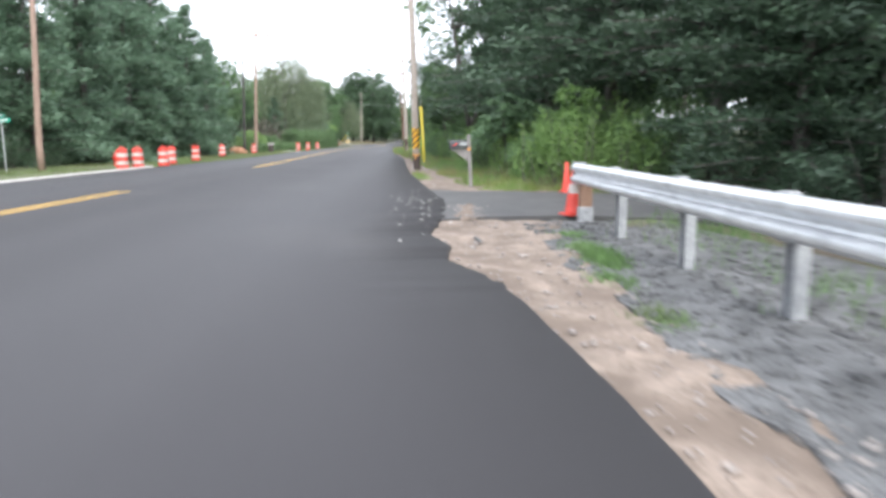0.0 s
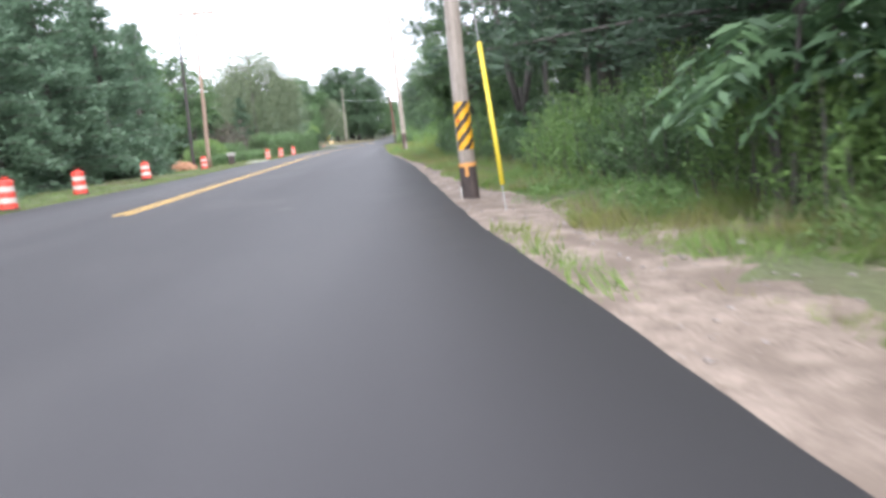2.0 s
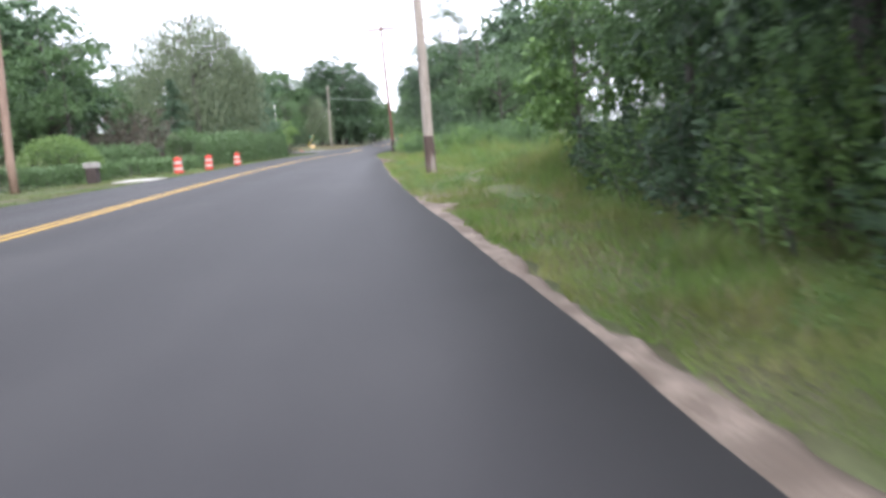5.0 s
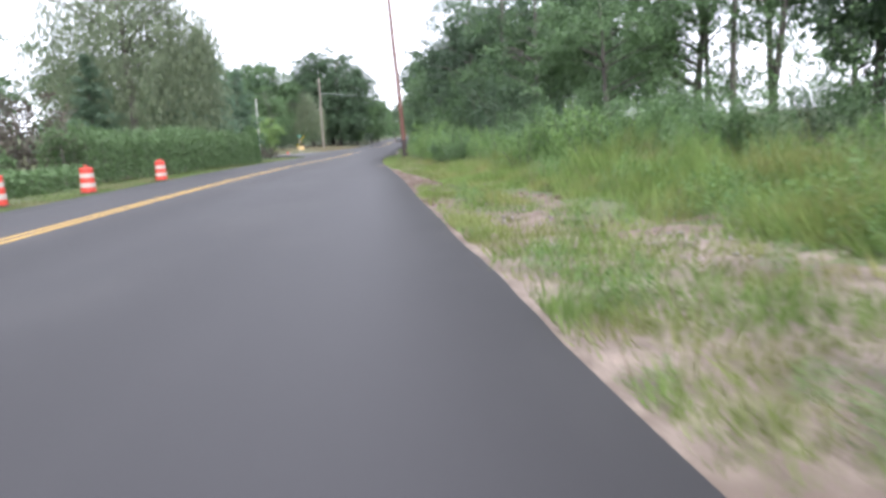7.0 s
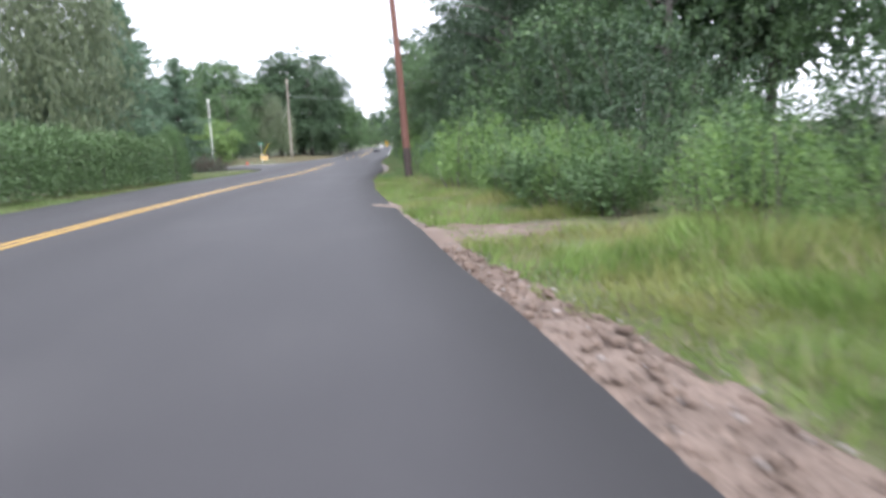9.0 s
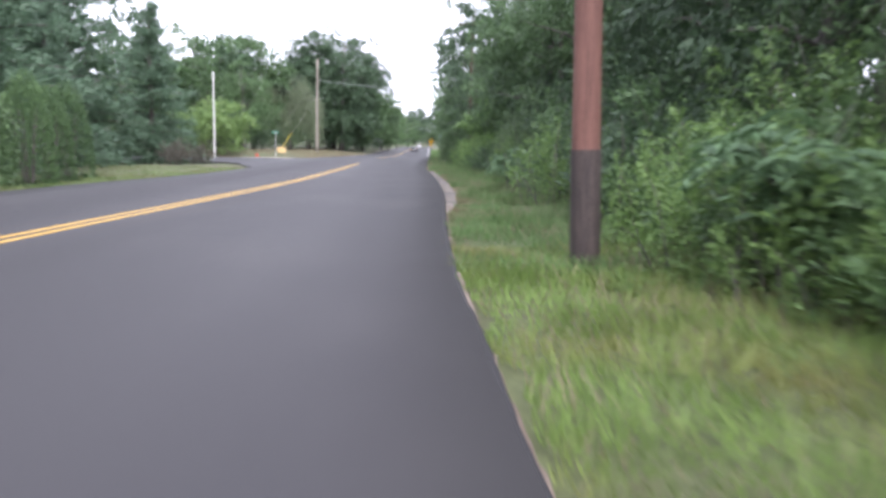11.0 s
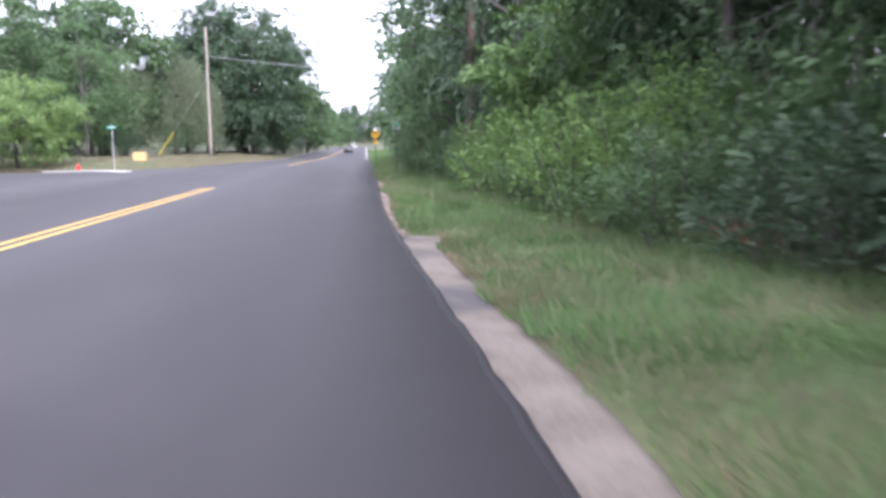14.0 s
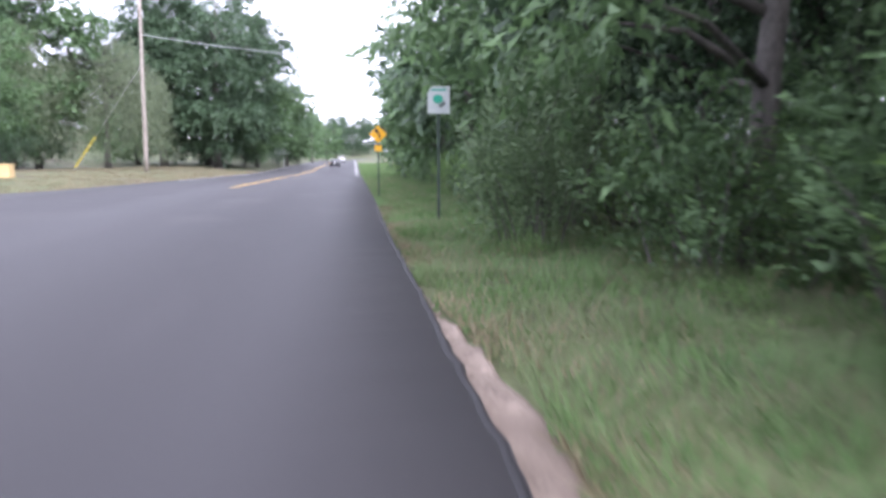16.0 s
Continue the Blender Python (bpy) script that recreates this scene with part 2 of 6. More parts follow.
M_CARLIGHT = surface("silver_car_paint", (0.24, 0.245, 0.25), (0.32, 0.325, 0.33), 1.0, 0.3, 0.0, 20.0, metal=0.3)
M_TAIL = plain("red_lamp_plastic", (0.6, 0.02, 0.03), 0.2)

L_BROAD = foliage("broad_leaves", (0.056, 0.100, 0.047), (0.096, 0.166, 0.072), (0.152, 0.256, 0.106), 0.30)
L_BRIGHT = foliage("bright_leaves", (0.082, 0.144, 0.050), (0.132, 0.228, 0.074), (0.200, 0.332, 0.104), 0.32)
L_DARK = foliage("dark_leaves", (0.040, 0.070, 0.041), (0.062, 0.108, 0.058), (0.092, 0.158, 0.080), 0.25)
L_PINE = foliage("pine_needles", (0.088, 0.142, 0.094), (0.118, 0.190, 0.122), (0.152, 0.244, 0.156), 0.34)
# darker needles for the right-hand pines: their shade is put into the colour
L_PINE_SHADED = foliage("shade_side_pine_needles", (0.041, 0.069, 0.046), (0.062, 0.104, 0.064), (0.088, 0.148, 0.089), 0.28)
L_WILLOW = foliage("pale_leaves", (0.104, 0.132, 0.082), (0.140, 0.178, 0.104), (0.188, 0.238, 0.136), 0.34)
L_HEDGE = foliage("hedge_leaves", (0.082, 0.134, 0.062), (0.124, 0.202, 0.090), (0.174, 0.282, 0.126), 0.34)
L_RUSSET = foliage("russet_leaves", (0.086, 0.078, 0.066), (0.128, 0.114, 0.092), (0.181, 0.159, 0.124), 0.34)
L_GRASS = foliage("verge_grass", (0.100, 0.158, 0.046), (0.150, 0.232, 0.062), (0.212, 0.322, 0.084), 0.36, 0.7, (0.240, 0.245, 0.088), 0.6)
# greener grass, its tone also lowered to paint in shade under the trees
L_SHADE = foliage("shade_toned_grass", (0.074, 0.136, 0.050), (0.116, 0.206, 0.072), (0.172, 0.292, 0.104), 0.36, 0.7, (0.160, 0.206, 0.100), 0.55)
L_PALE = foliage("grey_green_leaves", (0.088, 0.138, 0.072), (0.136, 0.204, 0.104), (0.192, 0.276, 0.142), 0.30)
L_FRESH = foliage("fresh_green_leaves", (0.100, 0.172, 0.054), (0.154, 0.258, 0.080), (0.222, 0.360, 0.112), 0.34)
L_LIME = foliage("light_green_leaves", (0.120, 0.196, 0.066), (0.176, 0.276, 0.094), (0.236, 0.356, 0.130), 0.34)
L_SUMAC = foliage("sumac_leaves", (0.060, 0.112, 0.058), (0.090, 0.162, 0.078), (0.130, 0.226, 0.100), 0.32)
L_LAWN = foliage("lawn_grass", (0.090, 0.138, 0.050), (0.138, 0.206, 0.070), (0.192, 0.282, 0.098), 0.34, 0.7, (0.190, 0.185, 0.095), 0.3)
L_DRY = foliage("dry_grass", (0.150, 0.130, 0.091), (0.215, 0.185, 0.118), (0.301, 0.259, 0.162), 0.28, 0.7)

# ---- mesh helpers ----


def np_mesh(name, verts, faces, mats, smooth=False, index=None):
    """A mesh from arrays: verts (n, 3), faces (m, k)."""
    me = bpy.data.meshes.new(name)
    verts, faces = np.asarray(verts, float), np.asarray(faces, int)
    k = faces.shape[1]
    me.vertices.add(len(verts))
    me.vertices.foreach_set("co", verts.ravel())
    me.loops.add(faces.size)
    me.loops.foreach_set("vertex_index", faces.ravel())
    me.polygons.add(len(faces))
    me.polygons.foreach_set("loop_start", np.arange(0, faces.size, k))
    if index is not None:
        me.polygons.foreach_set("material_index", np.asarray(index, int))
    for m in mats:
        me.materials.append(m)
    me.update(calc_edges=True)
    me.validate()
    if smooth:
        me.polygons.foreach_set("use_smooth", np.ones(len(faces), bool))
    return me


def part(name, bm, material, parent=None, label="", smooth=False):
    """Links a bmesh as one mesh object under a thing or a part."""
    me = bpy.data.meshes.new(name)
    bm.to_mesh(me)
    bm.free()
    me.materials.append(material)
    if smooth:
        me.polygons.foreach_set("use_smooth", np.ones(len(me.polygons), bool))
    ob = new(name, me)
    if parent:
        ob.parent = parent
    if label:
        ob["label"] = label
    return ob


def box(sx, sy, sz, at=(0, 0, 0), bevel=0.0, turn=(0, 0, 0), bm=None):
    own = bmesh.new() if bm is None else bm
    made = bmesh.ops.create_cube(own, size=1.0)
    m = pose(*at, *turn) @ Matrix.Diagonal((sx, sy, sz, 1))
    bmesh.ops.transform(own, matrix=m, verts=made["verts"])
    if bevel:
        edges = list({e for v in made["verts"] for e in v.link_edges})
        bmesh.ops.bevel(own, geom=edges, offset=bevel, segments=2, affect="EDGES", profile=0.6)
    return own


def lathe(profile, seg=20, at=(0, 0, 0), bm=None, cap=True):
    """A turned body: profile is a list of (radius, height)."""
    own = bmesh.new() if bm is None else bm
    rings = []
    for r, z in profile:
        rings.append([own.verts.new((at[0] + r * math.cos(2 * math.pi * i / seg), at[1] + r * math.sin(2 * math.pi * i / seg), at[2] + z)) for i in range(seg)])
    for a, b in zip(rings, rings[1:]):
        for i in range(seg):
            own.faces.new((a[i], a[(i + 1) % seg], b[(i + 1) % seg], b[i]))
    if cap:
        own.faces.new(list(reversed(rings[0])))
        own.faces.new(rings[-1])
    return own


def tube(points, radii, seg=8, bm=None):
    """A round limb along points, tapering by radii."""
    own = bmesh.new() if bm is None else bm
    pts = [Vector(p) for p in points]
    rings = []
    for i, p in enumerate(pts):
        way = (pts[min(i + 1, len(pts) - 1)] - pts[max(i - 1, 0)]).normalized()
        flat = Vector((1, 0, 0)) if abs(way.z) > 0.7 else Vector((0, 0, 1))
        u = (flat - way * flat.dot(way)).normalized()
        q = Matrix((u, way.cross(u), way)).transposed()
        r = radii[i] if isinstance(radii, (list, tuple)) else radii
        rings.append([own.verts.new(p + q @ Vector((r * math.cos(2 * math.pi * k / seg), r * math.sin(2 * math.pi * k / seg), 0))) for k in range(seg)])
    for a, b in zip(rings, rings[1:]):
        for k in range(seg):
            own.faces.new((a[k], a[(k + 1) % seg], b[(k + 1) % seg], b[k]))
    own.faces.new(list(reversed(rings[0])))
    own.faces.new(rings[-1])
    return own


def thing(name, x, y, z, label, category, group="", kind="", turn=0.0):
    ob = new(name)
    ob.empty_display_size = 0.2
    ob.matrix_world = pose(x, y, z, 0, 0, turn)
    return tagged(ob, label, category, group, kind)


def leaves(rng, centres, length, width, up=0.6, spread=None, tri=False):
    """Diamond leaves (n quads) at centres: verts and faces."""
    n = len(centres)
    nor = rng.normal(size=(n, 3))
    nor[:, 2] += up * 2.2
    if spread is not None:
        nor += spread
    nor /= np.linalg.norm(nor, axis=1, keepdims=True) + 1e-9
    a = np.cross(nor, rng.normal(size=(n, 3)))
    a /= np.linalg.norm(a, axis=1, keepdims=True) + 1e-9
    b = np.cross(nor, a)
    s = rng.uniform(0.65, 1.3, size=(n, 1))
    a, b = a * s * length / 2, b * s * width / 2
    c = np.asarray(centres)
    if tri:
        v = np.stack([c - a, c + a * 0.7 + b, c + a * 0.9 - b - nor * length * 0.1], 1).reshape(-1, 3)
        return v, np.arange(3 * n).reshape(n, 3)
    v = np.stack([c - a, c + b * 1.0 - a * 0.1, c + a - nor * length * 0.12, c - b - a * 0.1], 1).reshape(-1, 3)
    return v, np.arange(4 * n).reshape(n, 4)


def drop_leaves(rng, centres, length, width, down, tri=False):
    """Leaves and needles that hang or point mainly along `down` (n, 3)."""
    n = len(centres)
    a = down + rng.normal(size=(n, 3)) * 0.35
    a /= np.linalg.norm(a, axis=1, keepdims=True) + 1e-9
    b = np.cross(a, rng.normal(size=(n, 3)))
    b /= np.linalg.norm(b, axis=1, keepdims=True) + 1e-9
    s = rng.uniform(0.7, 1.3, size=(n, 1))
    c = np.asarray(centres)
    a, b = a * s * length / 2, b * width / 2
    if tri:
        v = np.stack([c - a - b, c - a * 0.8 + b, c + a], 1).reshape(-1, 3)
        return v, np.arange(3 * n).reshape(n, 3)
    v = np.stack([c - a, c + b, c + a, c - b], 1).reshape(-1, 3)
    return v, np.arange(4 * n).reshape(n, 4)


def spray_leaves(rng, centres, ways, length, width, up=1.0, tri=False):
    """Leaves that point along ways (n, 3) and lie more or less level, bent at the tip."""
    n = len(centres)
    a = np.asarray(ways, float) + rng.normal(size=(n, 3)) * 0.4
    a /= np.linalg.norm(a, axis=1, keepdims=True) + 1e-9
    nor = rng.normal(size=(n, 3)) * 0.6
    nor[:, 2] += up
    b = np.cross(a, nor)
    b /= np.linalg.norm(b, axis=1, keepdims=True) + 1e-9
    s = rng.uniform(0.6, 1.3, size=(n, 1))
    a, b = a * s * length, b * s * width / 2
    c = np.asarray(centres)
    sink = np.array([0, 0, 0.16 * length]) * s
    if tri:
        v = np.stack([c - a * 0.1 - b * 0.5, c + a * 0.45 + b, c + a - sink], 1).reshape(-1, 3)
        return v, np.arange(3 * n).reshape(n, 3)
    v = np.stack([c, c + a * 0.42 + b, c + a - sink, c + a * 0.42 - b], 1).reshape(-1, 3)
    return v, np.arange(4 * n).reshape(n, 4)


# ---- plan: the road's lines as (y, x) ----
EDGE_R = [(-60, 9.3), (-10, 8.6), (3, 8.2), (5.2, 7.98), (6.5, 7.72), (7.6, 7.5), (9.2, 7.45), (10.7, 7.6), (12.4, 7.75), (14, 7.75), (17, 7.55), (20, 7.25), (24, 7.05), (28, 6.85), (34, 6.72), (40, 6.62), (46, 6.34), (55, 5.78), (65, 5.1), (70, 4.86), (75, 4.72), (85, 4.42), (92, 4.22), (97, 4.0), (102, 3.74), (107, 3.58), (112, 3.56), (118, 3.84), (125, 4.38), (131, 4.68), (138, 4.85), (146, 4.95), (151, 5.02), (156, 5.18), (160, 5.45), (166, 5.86), (174, 6.15), (182, 6.68), (199, 7.6), (230, 9.2), (300, 12.9), (420, 19), (470, 27), (530, 45), (700, 120)]
MIDDLE = [(-60, 0.3), (0, 0.05), (18, 0.05), (32, -0.12), (40, -0.55), (50, -0.95), (60, -1.4), (72, -2.05), (84, -2.4), (95, -2.5), (105, -2.35), (112, -2.1), (120, -1.5), (130, -0.65), (138, -0.38), (150, -0.2), (165, 0.1), (200, 0.6), (230, 2.0), (300, 6.0), (420, 12.4), (470, 20.4), (530, 38.4), (700, 113)]
EDGE_L = [(-60, -5.0), (20, -5.25), (30, -5.25), (40, -5.1), (50, -4.95), (60, -5.4), (70, -5.9), (84, -5.9), (100, -6.5), (115, -6.6), (127, -6.7), (135, -5.6), (143, -5.2), (151, -5.8), (170, -7.2), (186, -8.0), (200, -7.0), (214, -6.0), (240, -4.2), (300, -0.6), (420, 5.8), (470, 13.8), (530, 31.8), (700, 107)]


def line(table, y):
    t = np.asarray(table, float)
    return np.interp(y, t[:, 0], t[:, 1])


def eased(table, reach=5.0, start=18.0):
    """The same line with its corners rounded beyond start."""
    ys = np.arange(-60.0, 701.0, 1.0)
    near = np.mean([line(table, ys + d) for d in np.linspace(-reach, reach, 11)], axis=0)
    return np.stack([ys, np.where(ys > start, near, line(table, ys))], 1)


EDGE_R, MIDDLE, EDGE_L = eased(EDGE_R), eased(MIDDLE), eased(EDGE_L)


def soft(a, b, v):
    t = np.clip((np.asarray(v, float) - a) / (b - a), 0, 1)
    return t * t * (3 - 2 * t)


def rise(y):
    y = np.asarray(y, float)
    return 0.014 * np.maximum(0, y - 235) * soft(235, 300, y)


def ground_z(x, y):
    """The height of the ground beside and under the road."""
    x, y = np.asarray(x, float), np.asarray(y, float)
    left = np.maximum(0, line(EDGE_L, y) - x)
    right = np.maximum(0, x - line(EDGE_R, y))
    z = rise(y) - 0.06
    z = z - 0.045 * np.minimum(left, 14) * soft(145, 175, y) * (1 - soft(192, 204, y))
    z = z + 0.09 * np.minimum(left, 9) * soft(192, 212, y)
    z = z + 0.12 * np.clip(left - 21, 0, 40) * soft(188, 206, y)
    z = z + 0.10 * np.clip(left - 9, 0, 40) * soft(270, 330, y)
    z = z - 0.16 * np.clip(right - 2.2, 0, 4) * (1 - soft(4, 12, y))
    z = z + 0.04 * np.clip(right - 3, 0, 12) * soft(18, 40, y)
    return z


def strip(name, ys, left, right, across, top, mats, label, category, lift=None, kind="structure", index=None, parent=None):
    """A ribbon along the road between two x-lines, with a skirt down to below the ground on both sides."""
    ys = np.asarray(ys, float)
    u = np.linspace(0, 1, across + 1)
    xs = left[:, None] * (1 - u) + right[:, None] * u
    zs = top(xs, np.repeat(ys[:, None], across + 1, 1))
    xs = np.concatenate([xs[:, :1] - 0.004, xs, xs[:, -1:] + 0.004], 1)
    zs = np.concatenate([zs[:, :1] - 0.15, zs, zs[:, -1:] - 0.15], 1)
    n = across + 3
    v = np.stack([xs, np.repeat(ys[:, None], n, 1), zs], -1).reshape(-1, 3)
    i, j = np.meshgrid(np.arange(len(ys) - 1), np.arange(n - 1), indexing="ij")
    q = (i * n + j).ravel()
    f = np.stack([q, q + 1, q + n + 1, q + n], 1)
    ob = new(name, np_mesh(name, v, f, mats))
    if parent:
        ob.parent = parent
        return ob
    return tagged(ob, label, category, "", kind)


# ---- large structure ----
gx = np.concatenate([np.array([-900, -400, -200, -120, -80, -60]), np.arange(-48, 48.1, 1.5), np.array([60, 80, 120, 200, 400, 900])])
gy = np.concatenate([np.array([-500, -200, -100, -50]), np.arange(-30, 262, 2.0), np.array([270, 285, 300, 330, 370, 420, 500, 650, 900, 1500])])
GX, GY = np.meshgrid(gx, gy)
rg = np.random.default_rng(3)
GZ = ground_z(GX, GY)
inside = (GX > line(EDGE_L, GY) - 1.6) & (GX < line(EDGE_R, GY) + 1.6)
GZ = GZ + np.where(inside, -0.07, rg.normal(size=GZ.shape) * 0.025)
nx = len(gx)
i, j = np.meshgrid(np.arange(len(gy) - 1), np.arange(nx - 1), indexing="ij")
q = (i * nx + j).ravel()
ground = new("ground", np_mesh("ground", np.stack([GX, GY, GZ], -1).reshape(-1, 3), np.stack([q, q + 1, q + nx + 1, q + nx], 1), [M_GROUND], True))
tagged(ground, "rough grassy ground reaching to the horizon", "ground", kind="structure")


def wobble(y, a, s, seed):
    return np.array([noise.noise(Vector((v * s, seed, 0.3))) * a + noise.noise(Vector((v * s * 4.3, seed + 9, 0.3))) * a * 0.4 for v in y])


def road_edge(y):
    """The ragged right-hand edge of the new asphalt."""
    return line(EDGE_R, y) + wobble(y, 0.05, 0.35, 2) * np.where(y > 115, 0.3, 1.0) + wobble(y, 0.15, 1.1, 7) * ((y > 5.5) & (y < 11.5)) + wobble(y, 0.03, 4.2, 8) * (y > 118) * (y < 190)


def lip_width(y):
    """The width of its dark crumbling lip."""
    return np.maximum(0.004, (0.02 + 0.05 * soft(104, 124, y) + wobble(y, 0.03, 0.8, 17)) * soft(99, 103, y) * (1 - soft(180, 189, y)))


ry = np.concatenate([np.arange(-60, 0, 0.8), np.arange(0, 14, 0.12), np.arange(14, 190, 0.2), np.arange(190, 240, 0.5), np.arange(240, 701, 6.0)])
road = strip("road", ry, line(EDGE_L, ry) + wobble(ry, 0.12, 0.3, 1), road_edge(ry), 10, lambda x, y: rise(y), [M_ASPHALT], "freshly paved dark grey asphalt road", "road")
ly = ry[(ry > 98.9) & (ry < 190.1)]
strip("asphalt_edge", ly, road_edge(ly) - lip_width(ly), road_edge(ly) + 0.014 + wobble(ly, 0.02, 5.0, 18), 4,
      lambda x, y: np.array([-0.005, 0.0012, 0.0014, 0.0012, -0.03])[None, :] + 0 * y, [M_LIP], "rough dark crumbling edge of the new asphalt", "road edge")


def paint(name, y0, y1, dx, width, mat, label, step=1.5):
    ys = np.arange(y0, y1 + 0.01, step)
    c = line(MIDDLE, ys) + dx
    v, f = [], []
    for k, (yy, xx) in enumerate(zip(ys, c)):
        z = float(rise(yy)) + 0.006
        v += [(xx - width / 2, yy, z), (xx + width / 2, yy, z)]
        if k:
            f.append((2 * k - 2, 2 * k - 1, 2 * k + 1, 2 * k))
    ob = new(name, np_mesh(name, v, f, [mat]))
    return tagged(ob, label, "road marking", "centre line stripes", "structure")


for y0, y1 in ((-40, 18.2), (31.8, 164.4), (199.5, 420)):
    for dx in (-0.13, 0.13):
        paint("yellow_line", y0, y1, dx, 0.10, M_YELLOW, "thin yellow centre line painted on the asphalt")
for table, dx, y0 in ((EDGE_R, -0.45, 238), (EDGE_L, 0.5, 217)):
    v, f = [], []
    for k, yy in enumerate(np.arange(y0, 400, 2.0)):
        xx, z = float(line(table, yy)) + dx, float(rise(yy)) + 0.006
        v += [(xx - 0.06, yy, z), (xx + 0.06, yy, z)]
        if k:
            f.append((2 * k - 2, 2 * k - 1, 2 * k + 1, 2 * k))
    tagged(new("edge_line", np_mesh("edge_line", v, f, [M_WHITE])), "white edge line painted on the asphalt", "road marking", kind="structure")

# sandy shoulder: (y, width beyond the asphalt)
SAND_W = [(-60, 0.8), (0, 0.75), (5, 0.85), (7.5, 1.5), (9, 1.75), (10.6, 1.9), (10.9, 0.3), (16.0, 0.3), (16.4, 3.6), (19, 3.4), (22, 2.9), (25, 2.5), (27, 2.0), (29.3, 1.4), (30.4, 0.95), (33.5, 0.78), (34.6, 0.64), (36, 0.5), (37.8, 0.64), (38.8, 0.68), (40, 0.52), (41.4, 0.42), (44, 0.45), (46.8, 0.55), (49, 0.3), (58, 0.3), (60.5, 1.6), (63, 3.4), (68, 4.3), (72, 4.0), (77, 3.2), (80, 2.4), (82, 1.6), (85, 0.98), (89, 0.66), (93.5, 0.3), (94.6, 0.35), (95.1, 2.6), (95.7, 3.6), (96.2, 1.4), (96.8, 0.25), (98, 0.2), (100.5, 0.22), (103, 0.04), (120, 0.05), (123, 0.35), (127, 0.42), (135, 0.46), (142, 0.45), (148.5, 0.5), (150.1, 0.66), (150.3, 0.15), (155, 0.2), (158, 0.26), (160, 0.3), (161.8, 0.12), (163, 0.14), (164.3, 0.28), (165.7, 0.3), (167.4, 0.22), (169.5, 0.06), (185, 0.05)]

# where the grass begins beyond the asphalt
GRASS_IN = [(16, 1.1), (24, 1.0), (27, 1.2), (29, 1.4), (59, 0.3), (61, 0.12), (79, 0.14), (82, 1.1), (94, 0.3), (97.2, 0.2)]


def grass_in(y):
    return np.where((y < 29) | ((y > 59) & (y < 82)) | ((y > 94) & (y < 97.2)), line(GRASS_IN, y), line(SAND_W, y))


def shoulder(name, y0, y1, mat, label, seed, rough=0.06):
    ys = np.arange(y0, y1, 0.15)
    a = line(EDGE_R, ys) - 0.25
    b = line(EDGE_R, ys) + np.maximum(0.06, line(SAND_W, ys) + wobble(ys, 0.16, 0.7, seed) * np.where(ys > 118, 0.4, 1.0))

    def top(x, y):
        out = np.empty_like(x)
        for r in range(x.shape[0]):
            for c in range(x.shape[1]):
                p = Vector((x[r, c] * 2.2, y[r, c] * 2.2, seed))
                out[r, c] = noise.noise(p) * rough * 0.8 + noise.noise(p * 2.7) * rough * 0.5 + noise.noise(p * 6.5) * rough * 0.3
        far = np.linspace(0, 1, x.shape[1])[None, :]
        return ground_z(x, y) + 0.025 + out * (0.3 + far) - 0.03 * far - 0.035 * soft(118, 124, y)
    return strip(name, ys, a, b, 12, top, [mat], label, "shoulder")


shoulder("sand_shoulder", -30, 10.7, M_SAND, "loose pinkish sand and gravel beside the new asphalt", 11)
shoulder("sand_shoulder", 16.1, 74.6, M_SAND, "loose pinkish sand and gravel beside the new asphalt", 12)
shoulder("stony_shoulder", 74.0, 97.2, M_STONY, "bare brown stony soil beside the new asphalt", 15, 0.09)
shoulder("sand_shoulder", 96.6, 122.4, M_SAND, "thin strip of loose sand beside the new asphalt", 16)
shoulder("old_shoulder", 121.7, 150.45, M_PATCH, "strip of old grey paving beside the new asphalt", 13, 0.012)
shoulder("sand_shoulder", 150.0, 185.0, M_SAND, "narrow crumbling sandy edge beside the new asphalt", 14)


def slab(name, outline, z, thick, mat, label, category, rough=0.0):
    """A flat paved or gravelled piece of ground with a given outline (x, y)."""
    bm = bmesh.new()
    top = [bm.verts.new((x, y, float(rise(y)) + z)) for x, y in outline]
    low = [bm.verts.new((x, y, float(rise(y)) + z - thick)) for x, y in outline]
    bm.faces.new(top)
    k = len(outline)
    for a in range(k):
        bm.faces.new((top[a], low[a], low[(a + 1) % k], top[(a + 1) % k]))
    bmesh.ops.recalc_face_normals(bm, faces=bm.faces)
    return tagged(part(name, bm, mat), label, category, kind="structure")


slab("driveway", [(7.3, 10.3), (8.3, 10.75), (9.7, 10.75), (11.2, 10.2), (13.5, 8.6), (17, 6.5), (24, 3.5), (26, 8.5), (18, 12), (13.5, 14.2), (11.2, 15.1), (9.6, 15.9), (8.2, 16.3), (7.2, 17.2), (6.9, 14)], -0.012, 0.2, M_DRIVE, "grey weathered asphalt driveway joining the road", "driveway")
slab("side_street", [(-5.0, 149.5), (-6.3, 151.5), (-7.4, 155), (-8.6, 159.5), (-10, 161.8), (-13, 163.8), (-20, 168.5), (-40, 173), (-40, 183), (-24, 182), (-15, 187.5), (-9.5, 192), (-6.8, 199), (-5.5, 175)], -0.02, 0.4, M_ASPHALT, "dark asphalt mouth of a side street", "road")
